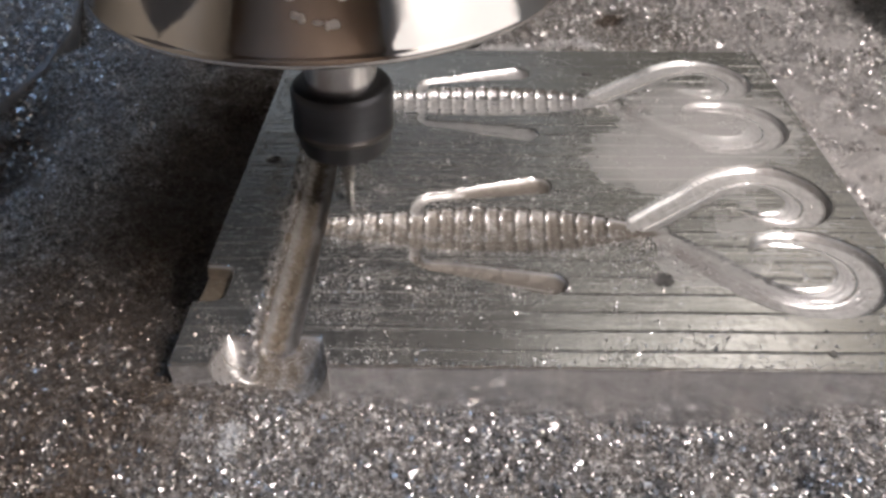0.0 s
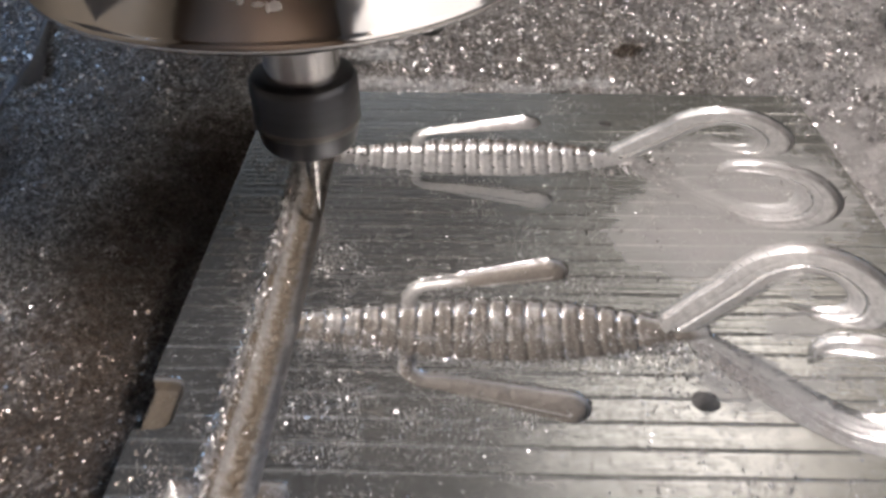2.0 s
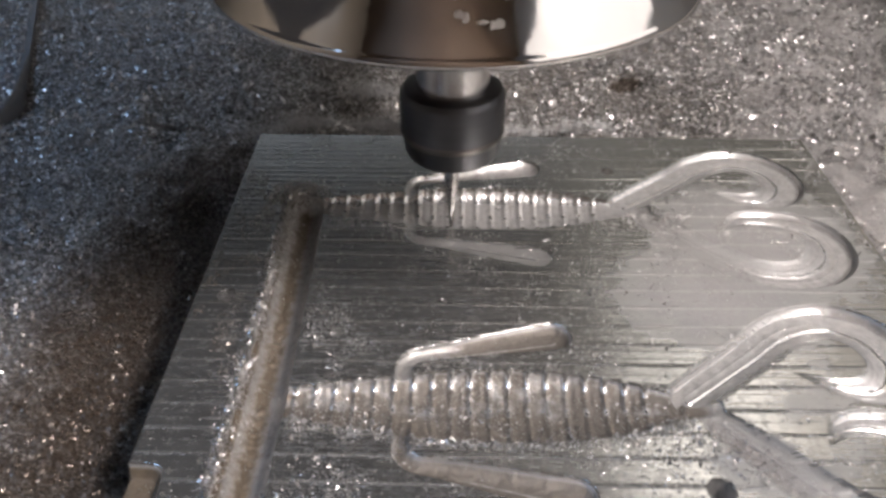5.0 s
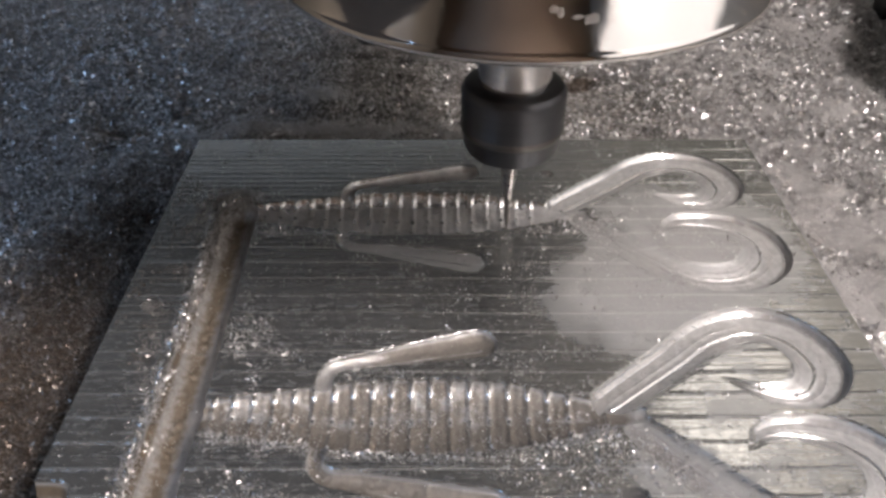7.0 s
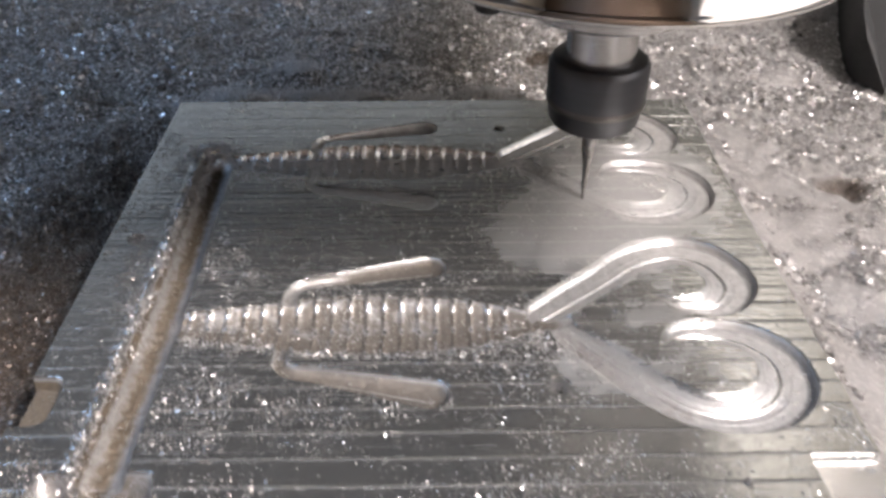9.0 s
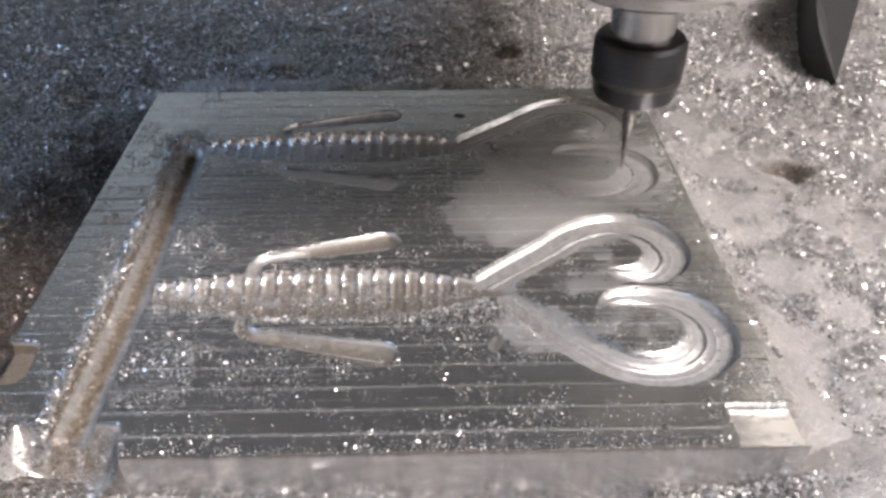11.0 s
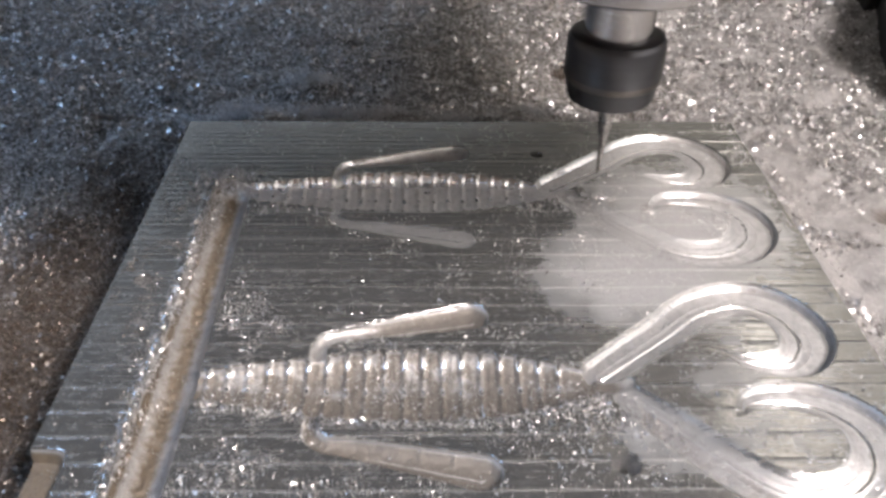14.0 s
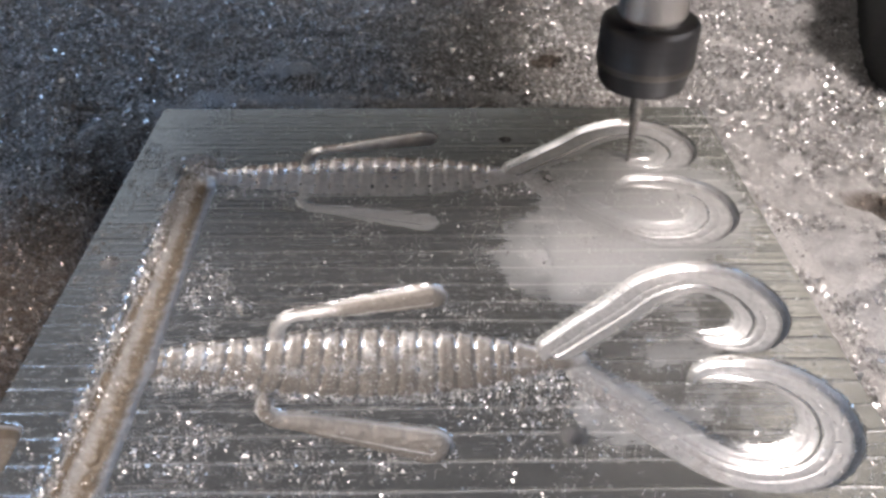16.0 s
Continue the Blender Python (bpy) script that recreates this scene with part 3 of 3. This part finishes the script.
# ---- the chip-covered machine table ----
def bed_height(X, Y):
    """Height of the settled chips, millimetres."""
    z = np.full(X.shape, -17.0)
    z += 6.0 * smoothstep(14, -4, Y)                                      # banked against the front
    z += 4.0 * smoothstep(125, 145, X) * smoothstep(170, 90, Y)           # banked against the right edge
    z += 7.0 * np.exp(-((X + 8) / 26) ** 2 - ((Y + 6) / 22) ** 2)         # heap at the front corner
    z -= 7.0 * np.exp(-((X + 11) / 13) ** 2) * smoothstep(18, 50, Y) * smoothstep(140, 118, Y)    # hollow beside the plate
    z -= 5.0 * np.exp(-((X + 78) / 11) ** 2) * smoothstep(40, 60, Y) * smoothstep(138, 120, Y)      # half-filled table slot
    z += (4.5 + 7.0 * value_noise(X, Y, 8, 9)) * np.exp(-((Y - 142) / 8) ** 2) * smoothstep(-30, 10, X) * smoothstep(118, 90, X)    # ridge behind the plate
    z -= 2.5 * np.exp(-((Y - 172) / 12) ** 2)
    for cx, cy, r in ((104, 194, 4.5), (-33, 152, 5), (-35, 170, 9), (172, 105, 6), (-12, 120, 7)):
        z -= 4.0 * np.exp(-((X - cx) ** 2 + (Y - cy) ** 2) / r ** 2)
    z += 4.5 * np.exp(-((X - 22) / 9) ** 2 - ((Y - 180) / 5) ** 2)
    z += 4.0 * value_noise(X, Y, 31, 1) + 2.2 * value_noise(X, Y, 11, 2) + 1.5 * value_noise(X, Y, 4.1, 3)
    z += (0.9 + 0.7 * smoothstep(2, -6, Y)) * value_noise(X, Y, 1.7, 4)
    bank = -1.2 - np.maximum(X - PLATE_X, 0) * 0.75 + 2.0 * value_noise(X, Y, 7, 8) - 14 * smoothstep(12, 5, Y) - 30 * smoothstep(96, 124, Y)
    z = np.where(X > PLATE_X - 1, np.maximum(z, np.minimum(bank, -0.4)), z)
    # heaped against the back of the plate
    heap = -2.2 - np.maximum(Y - 129, 0) * 0.40 - np.maximum(Y - 147, 0) * 0.8 + 5.0 * value_noise(X, Y, 9, 13) + 2.6 * value_noise(X, Y, 3.7, 14) - 18 * smoothstep(8, -12, X) - 14 * smoothstep(104, 128, X)
    z = np.where(Y > PLATE_Y + 0.3, np.maximum(z, np.minimum(heap, -0.3)), z)
    return np.maximum(z, -23.8)


def build_bed():
    xs = np.concatenate([np.linspace(-700, -165, 30), np.arange(-160, 285, 1.3), np.linspace(290, 800, 30)])
    ys = np.concatenate([np.linspace(-600, -65, 30), np.arange(-60, 420, 1.3), np.linspace(425, 900, 30)])
    X, Y = np.meshgrid(xs, ys)
    Z = bed_height(X, Y)
    nx, ny = len(xs), len(ys)
    idx = np.arange(nx * ny).reshape(ny, nx)
    q = np.stack([idx[:-1, :-1], idx[:-1, 1:], idx[1:, 1:], idx[1:, :-1]], -1).reshape(-1, 4)
    ob = from_arrays("ground", np.stack([X, Y, Z], -1).reshape(-1, 3) / 1000, q, M_BED, 180)
    return tagged(ob, "machine table buried under settled grey-brown aluminium swarf", "table", kind="structure")


bed = build_bed()


def shards(name, P, size, flat, seed, material, curl=0.35):
    """Loose curled flakes at the points P (millimetres): four corners each, bent along the diagonal."""
    rs = np.random.RandomState(seed)
    n = len(P)
    s = size * rs.lognormal(0, 0.38, n)
    asp = rs.uniform(0.35, 0.95, n)
    yaw = rs.uniform(0, 2 * np.pi, n)
    nrm = rs.normal(0, 1, (n, 3)) * np.array([flat, flat, 0.4]) + np.array([0, 0, 0.7])
    nrm /= np.linalg.norm(nrm, axis=1)[:, None]
    a = np.stack([np.cos(yaw), np.sin(yaw), np.zeros(n)], -1)
    a -= nrm * (a * nrm).sum(1)[:, None]
    a /= np.linalg.norm(a, axis=1)[:, None]
    b = np.cross(nrm, a)
    a *= (s / 2)[:, None]
    b *= (s * asp / 2)[:, None]
    k = nrm * (s * curl * rs.uniform(-1, 1, n))[:, None]
    V = np.stack([P - a - b * 0.6 + k, P + a * 0.8 - b, P + a + b * 0.7 + k, P - a * 0.7 + b], 1).reshape(-1, 3)
    i = np.arange(n)[:, None] * 4
    F = np.vstack([np.hstack([i, i + 1, i + 2]), np.hstack([i, i + 2, i + 3])])
    return from_arrays(name, V / 1000, F, material, 0)


def scatter_bed(x0, x1, y0, y1, per_mm2, seed, lift):
    rs = np.random.RandomState(seed)
    n = int((x1 - x0) * (y1 - y0) * per_mm2)
    x, y = rs.uniform(x0, x1, n), rs.uniform(y0, y1, n)
    keep = ~((x > -0.4) & (x < PLATE_X + 0.4) & (y > -0.4) & (y < PLATE_Y + 0.4))
    clump = value_noise(x, y, 9, seed + 5) + 0.6 * value_noise(x, y, 3, seed + 6)
    sheet = smoothstep(130, 138, x) * smoothstep(175, 120, y)
    keep &= rs.rand(n) < np.clip(0.65 + 1.3 * clump - sheet * (0.62 - 1.6 * clump) * smoothstep(190, 150, x), 0.03, 1)
    x, y = x[keep], y[keep]
    return np.stack([x, y, bed_height(x, y) + rs.uniform(-0.1, lift, len(x))], -1)


near_pts = np.vstack([scatter_bed(-75, 205, 0, 150, 5.6, 21, 0.8), scatter_bed(-75, 205, -50, 0, 13.0, 25, 1.0)])
tagged(shards("chips", near_pts, 0.50, 0.9, 31, M_CHIP), "loose glittering aluminium chips heaped round the plate", "metal chips", kind="stuff")
far_pts = scatter_bed(-190, 290, 150, 400, 3.2, 22, 0.9)
tagged(shards("chips", far_pts, 0.72, 0.8, 32, M_CHIP), "loose glittering aluminium chips spread over the table behind the plate", "metal chips", kind="stuff")
side_pts = np.vstack([scatter_bed(-190, -75, -50, 150, 2.0, 23, 0.8), scatter_bed(205, 290, -50, 150, 1.6, 24, 0.8)])
tagged(shards("chips", side_pts, 1.0, 0.75, 33, M_CHIP), "loose aluminium chips over the table beside the plate", "metal chips", kind="stuff")


def plate_chips():
    """Crumbs on the plate: along the runner, over the left half, about the cavities."""
    rs = np.random.RandomState(41)
    n = 170000
    x, y = rs.uniform(1, PLATE_X - 1, n), rs.uniform(1, PLATE_Y - 1, n)
    dens = 0.16 + 0.55 * np.exp(-((x - 17) / 16) ** 2) + 0.5 * np.exp(-((x - 45) / 30) ** 2 - ((y - 36) / 14) ** 2)
    dens += 0.9 * np.exp(-((x - 85) / 7) ** 2 - ((y - 31) / 5) ** 2) + 0.7 * np.exp(-((x - 92) / 7) ** 2 - ((y - 90) / 5) ** 2)
    dens += 0.7 * np.exp(-((x - 13) / 6) ** 2 - ((y - 99) / 5) ** 2) + 0.8 * smoothstep(127, 133, x)
    dens += 0.9 * np.exp(-((x - 13.6) / 1.6) ** 2) * (y < 100) + 0.5 * np.exp(-((x - 17) / 3) ** 2 - ((y - 8) / 7) ** 2)
    dens *= 1 - 0.8 * smoothstep(13.6, 14.6, x) * smoothstep(21.8, 21.0, x)
    dens *= np.clip(0.2 + 3.0 * value_noise(x, y, 4, 44) + 1.6 * value_noise(x, y, 13, 46), 0.03, 1.5)
    k = rs.rand(n) < dens
    x, y = x[k], y[k]
    # thick along the runner's lip and the front edge of the ringed body
    lx, ly = rs.normal(12.9, 0.65, 9000), rs.uniform(2, 100, 9000)
    bx = rs.uniform(22, 86, 2600)
    by = 38.9 - np.interp(bx, BODY_X, BODY_W) + rs.normal(-0.3, 0.8, 2600)
    ix = rs.uniform(22, 86, 900)
    iy = 38.9 + np.interp(ix, BODY_X, BODY_W) * rs.uniform(-0.9, 0.6, 900)
    hold = value_noise(lx, ly, 4, 45) > -0.25
    fx, fy = rs.normal(14.5, 4.5, 1500), rs.uniform(0.2, 7.0, 1500)          # over the mouth of the sprue
    ex, ey = rs.uniform(26, 132, 900), np.abs(rs.normal(0, 0.9, 900)) + 0.1   # along the front edge
    tx, ty = rs.normal(93, 4.5, 900), rs.normal(29, 4.0, 900)               # round the root of the lower tail
    # small heaps: before the sprue, on the front strip, at the runner's end
    heaps = ((27, 22, 4.0, 3.0, 260), (47, 17.5, 4.5, 1.6, 170), (60, 17, 2.5, 1.6, 90), (80, 4, 6, 1.8, 260), (92, 8, 3, 1.5, 90), (36, 4, 6, 2.0, 160), (14.5, 99.5, 3.0, 2.2, 1700), (84, 32, 3.5, 2.2, 420), (88, 92, 3.5, 1.6, 300), (80, 88.5, 5, 1.6, 160))
    hx = np.concatenate([rs.normal(a, c, k) for a, b, c, d, k in heaps])
    hy = np.concatenate([rs.normal(b, d, k) for a, b, c, d, k in heaps])
    ok = (fx > 7) & (fx < 26)
    x, y = np.concatenate([x, bx, ix, fx[ok], ex, tx]), np.concatenate([y, by, iy, fy[ok], ey, ty])
    P = np.stack([x, y, -plate_depth(x, y) + 0.12], -1)
    inside = (x > 0) & (x < PLATE_X) & (y > 0) & (y < PLATE_Y)
    ob = shards("plate_crumbs", P[inside], 0.25, 0.65, 42, M_CHIP)
    tagged(ob, "fine bright chips scattered on the plate and in its cavities", "metal chips", kind="stuff")
    x, y = np.concatenate([lx[hold], hx]), np.concatenate([ly[hold], hy])
    inside = (x > 0) & (x < PLATE_X) & (y > 0) & (y < PLATE_Y)
    x, y = x[inside], y[inside]
    on_lip = np.abs(x - 13.0) < 2.2
    P = np.stack([x, y, -plate_depth(x, y) * np.where(on_lip, 0.5, np.where((y > 94) & (x < 24), 0.25, 1.0)) + rs.uniform(0.1, 0.6, len(x))], -1)
    ob = shards("plate_crumbs", P, 0.31, 0.9, 43, M_CHIP)
    tagged(ob, "bright chips caked along the runner and lying in small heaps on the plate", "metal chips", kind="stuff")


plate_chips()

# ---- things on the table ----
def block_outline(bm, pts, z0, z1):
    low = [bm.verts.new((x * 0.001, y * 0.001, z0)) for x, y in pts]
    high = [bm.verts.new((x * 0.001, y * 0.001, z1)) for x, y in pts]
    bm.faces.new(low[::-1])
    top = bm.faces.new(high)
    for a in range(len(pts)):
        b = (a + 1) % len(pts)
        bm.faces.new((low[a], low[b], high[b], high[a]))
    bmesh.ops.bevel(bm, geom=list(top.edges), offset=0.002, segments=3, profile=0.6, affect="EDGES")
    bmesh.ops.recalc_face_normals(bm, faces=bm.faces)


bm = bmesh.new()
block_outline(bm, [(-88, 116), (-85, 145), (-87, 176), (-98, 210), (-117, 262), (-142, 330), (-230, 330), (-230, 116)], -0.0238, -0.0150)
part("clamp_block", bm, M_BLOCK, None)
tagged(bpy.data.objects["clamp_block"], "dusty rounded steel clamp block standing on the machine table", "clamp")
rs_c = np.random.RandomState(77)
cx, cy = rs_c.uniform(-200, -88, 52000), rs_c.uniform(119, 326, 52000)
on_top = cx < np.interp(cy, [116, 145, 176, 210, 262, 330], [-90, -87, -89, -100, -119, -144])
cx, cy = cx[on_top], cy[on_top]
tagged(shards("chips", np.stack([cx, cy, -14.9 + rs_c.uniform(0, 0.5, len(cx))], -1), 0.85, 0.6, 34, M_CHIP), "aluminium chips strewn on top of the clamp block", "metal chips", kind="stuff")


def tuft(px, py, pz, rx, ry, rz, count, seed):
    rs = np.random.RandomState(seed)
    q = rs.normal(0, 0.5, (count, 3)) * np.array([rx, ry, rz]) + np.array([px, py, pz])
    q[:, 2] = np.maximum(q[:, 2], pz - 0.5)
    tagged(shards("swarf_tuft", q, 0.36, 1.0, seed, M_FLUFF, 0.8), "pale fluffy tuft of fine swarf on the chips", "swarf", "swarf tufts", "stuff")


tuft(22, 180, float(bed_height(np.array([22.0]), np.array([180.0]))[0]) + 1.0, 7, 3.5, 2.5, 2600, 51)
tuft(11.5, -9, float(bed_height(np.array([11.5]), np.array([-9.0]))[0]) + 0.4, 2.2, 4.5, 1.0, 1100, 52)
for tx, ty, trx, try_, trz, tn, ts in ((28, 141, 11, 4.5, 1.8, 3400, 53), (46, 138, 9, 4.0, 1.5, 2400, 54), (64, 139, 8, 3.6, 1.4, 1900, 55), (82, 137, 8, 3.2, 1.2, 1300, 56), (9, 143, 9, 4.5, 1.4, 2200, 57), (-12, 158, 9, 4.0, 1.0, 1100, 58)):
    tuft(tx, ty, float(bed_height(np.array([tx * 1.0]), np.array([ty * 1.0]))[0]) + 0.5, trx, try_, trz, tn, ts)


def dark_hollow_bracket():
    """Bracket in the chips: its shaded hollow is a near-black wedge with an upright."""
    thing = new("dark_hollow_bracket")
    tagged(thing, "bracket half sunk in the chips, its shaded hollow built solid near-black", "bracket")
    bm = bmesh.new()
    foot = [(210, 194, -23), (207.2, 184, -23), (207, 177, -23), (208, 169, -23), (210, 162, -23), (224, 188, -23), (254, 243, -23), (228, 243, -23),
            (210, 162, -16), (224, 188, -15.5), (254, 243, -15), (208, 169, -12), (207, 177, -4), (207.2, 184, 2), (210, 194, 8), (228, 243, 8)]
    for x, y, z in foot:
        bm.verts.new((x * 0.001, y * 0.001, z * 0.001))
    bmesh.ops.convex_hull(bm, input=bm.verts)
    part("hollow_wedge", bm, M_DARK, thing, "", 20)
    bm = bmesh.new()
    box(bm, 0.224, 0.258, 0.244, 0.254, -0.0238, 0.010, 0.0015)
    part("upright", bm, M_DARK, thing)


dark_hollow_bracket()


# ---- the spindle: its origin is the tip of the cutter ----
NUT0 = 0.0200       # height of the collet nut's lower face over the tip
spindle = new("milling_spindle")
tagged(spindle, "polished milling spindle with black collet nut and slender tapered cutter", "spindle")
mm = 0.001


def turned(name, pairs, base, material, parent, label="", steps=96, angle=30):
    return part(name, lathe([(r * mm, base + z * mm) for r, z in pairs], steps), material, parent, label, angle)


nut = turned("collet_nut", [(0, 0), (6.2, 0), (7.8, 0.15), (8.7, 0.7), (9.15, 1.6), (9.6, 5.0), (9.88, 5.4), (9.95, 6.1), (9.95, 12.9), (9.8, 13.6), (9.3, 14.3), (8.4, 14.7), (6.9, 14.8)],
             NUT0, M_NUT, spindle, "blackened steel collet nut")
turned("nut_band", [(9.62, 4.7), (9.8, 4.9), (10.01, 5.5), (10.01, 6.1), (9.9, 6.4)], NUT0, M_NUT_BAND, nut, "worn lighter band of the nut", 96, 60)
turned("shaft", [(6.9, 14.6), (6.9, 28)], NUT0, M_SHAFT, spindle, "bright turned steel shaft")
turned("cutter", [(0, 0), (0.2, 0.1), (0.5, 4.0), (0.95, 10.5), (1.5, 13.5), (1.58, 20.5)], 0.0, M_BIT, spindle, "tapered carbide engraving cutter", 32)
H0 = 0.0450
turned("flange", [(7.0, 0), (16.6, 0), (17.2, 0.5), (17.2, 9)], H0, M_SHAFT, spindle, "flat steel bearing cover")
HR = 0.0554
housing = turned("housing", [(16, 0.2), (39.8, 0.2), (40.6, 0.4), (41.0, 0.8), (41.0, 1.5), (40.7, 1.9), (40.5, 2.3), (40.1, 3.2), (38.9, 5.6), (36.9, 9.6), (34.4, 14.8), (32.6, 19), (31.5, 24), (31, 32), (31, 200), (0, 200)],
                 HR, M_HOUSING, spindle, "mirror-polished steel spindle nose", 144, 40)


# the slide that carries the spindle, out of sight above, and an added light blocker
bm = bmesh.new()
box(bm, -0.165, 0.052, -0.072, 0.075, 0.092, 0.330, 0.003)
part("carriage", bm, M_BLOCK, spindle, "grey machine slide that carries the spindle")
# added out of view to keep the rear lamps off the table's back left
bm = bmesh.new()
box(bm, -0.165, 0.052, 0.0755, 0.210, 0.110, 0.330, 0.003)
part("rear_light_block", bm, M_BLOCK, spindle, "unseen grey block behind the slide that shades the table")


def housing_screw(angle):
    bm = lathe([(0.0, -3.2 * mm), (1.9 * mm, -3.2 * mm), (2.2 * mm, -2.8 * mm), (2.2 * mm, 0.3 * mm)], 24)
    ob = part("screw", bm, M_DARK, housing, "dark cap screw")
    ob.matrix_basis = pose(34 * mm * math.cos(angle), 34 * mm * math.sin(angle), HR + 0.3 * mm)


for k in range(4):
    housing_screw(radians(-135 + 90 * k))


def splashes():
    """Dried spatter on the front of the housing."""
    rs = random.Random(5)
    for k in range(9):
        a = radians(-90 + (-5 + k * 2.0) + rs.uniform(-0.8, 0.8))
        h = 9.0 + rs.uniform(-2.2, 2.2) - 0.25 * k
        r = 39.9 - (h - 4.0) * 0.51 + 0.05
        bm = bmesh.new()
        bmesh.ops.create_icosphere(bm, subdivisions=2, radius=1.0)
        for v in bm.verts:
            v.co *= 1 + 0.35 * noise.noise(v.co * 1.5 + Vector((k * 3.1, 0, 0)))
        ob = part("splash", bm, M_DRIP, housing, "dried light spatter", 180)
        ob.matrix_basis = Matrix.Translation((r * mm * math.cos(a), r * mm * math.sin(a), HR + h * mm)) @ pose(0, 0, 0, 0, 0, math.degrees(a)) @ Matrix.Diagonal((0.12 * mm, rs.uniform(0.3, 0.9) * mm, rs.uniform(0.3, 0.8) * mm, 1))


splashes()


# ---- the workshop round the machine ----
def wall(name, x0, x1, y0, y1, z0, z1, material, label):
    bm = bmesh.new()
    box(bm, x0, x1, y0, y1, z0, z1)
    ob = part(name, bm, material, None, label, 0)
    return tagged(ob, category="wall", kind="structure")


T = 0.12
wall("floor", RW - T, RX + T, -RY - T, RY + T, RZ0 - T, RZ0, M_CEIL, "bare concrete workshop floor")
wall("ceiling", RW - T, RX + T, -RY - T, RY + T, RZ1, RZ1 + T, M_CEIL, "plain board ceiling")
wall("wall_north", RW - T, RX + T, RY, RY + T, RZ0, RZ1, M_GREY, "dark olive painted workshop wall")
wall("wall_south", RW - T, RX + T, -RY - T, -RY, RZ0, RZ1, M_BROWN, "dark boarded workshop wall")
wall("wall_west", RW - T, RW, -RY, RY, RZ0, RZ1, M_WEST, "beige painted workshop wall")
wall("wall_east", RX, RX + T, -RY, RY, RZ0, RZ1, M_WALL, "beige painted workshop wall")


def motions():
    tips = [
        (0.0, 25.6, 48.2, -5.6), (0.5, 20.6, 46.5, -4.2), (1.0, 19.4, 57.5, -4.1), (1.5, 19.6, 65.8, -3.2), (2.0, 19.7, 73.0, -3.0),
        (2.5, 19.8, 84.2, -3.2), (3.0, 20.2, 95.2, -3.9), (3.2, 21.8, 96.4, -3.6), (4.0, 33.0, 90.6, -2.4), (5.0, 47.5, 89.0, -2.3),
        (5.5, 54.0, 89.0, -2.3), (6.0, 60.3, 90.1, -2.2), (6.5, 66.6, 91.5, -2.6), (7.0, 72.8, 91.8, -2.0), (7.5, 78.6, 93.3, -2.6),
        (8.0, 85.2, 97.2, -2.2), (8.5, 92.6, 87.6, -0.9), (9.0, 99.5, 79.6, -0.9), (9.5, 110.3, 74.9, -0.9), (10.0, 122.6, 76.2, -0.9),
        (10.4, 125.8, 82.0, -1.0), (10.8, 122.6, 85.6, -1.2), (11.3, 119.0, 81.5, -1.2), (11.9, 112.0, 78.8, -0.8),
        (12.5, 106.4, 81.5, -0.4), (13.0, 98.4, 87.8, -0.5), (13.5, 90.6, 96.2, -1.2), (14.0, 96.4, 103.9, -1.4), (14.5, 103.5, 108.6, -1.0),
        (15.0, 113.4, 114.3, -0.8), (15.5, 120.2, 106.2, -0.9), (16.0, 110.2, 101.0, -0.6)]
    walk(spindle, [(t, pose(x * mm, y * mm, (z - 0.8) * mm)) for t, x, y, z in tips])


motions()
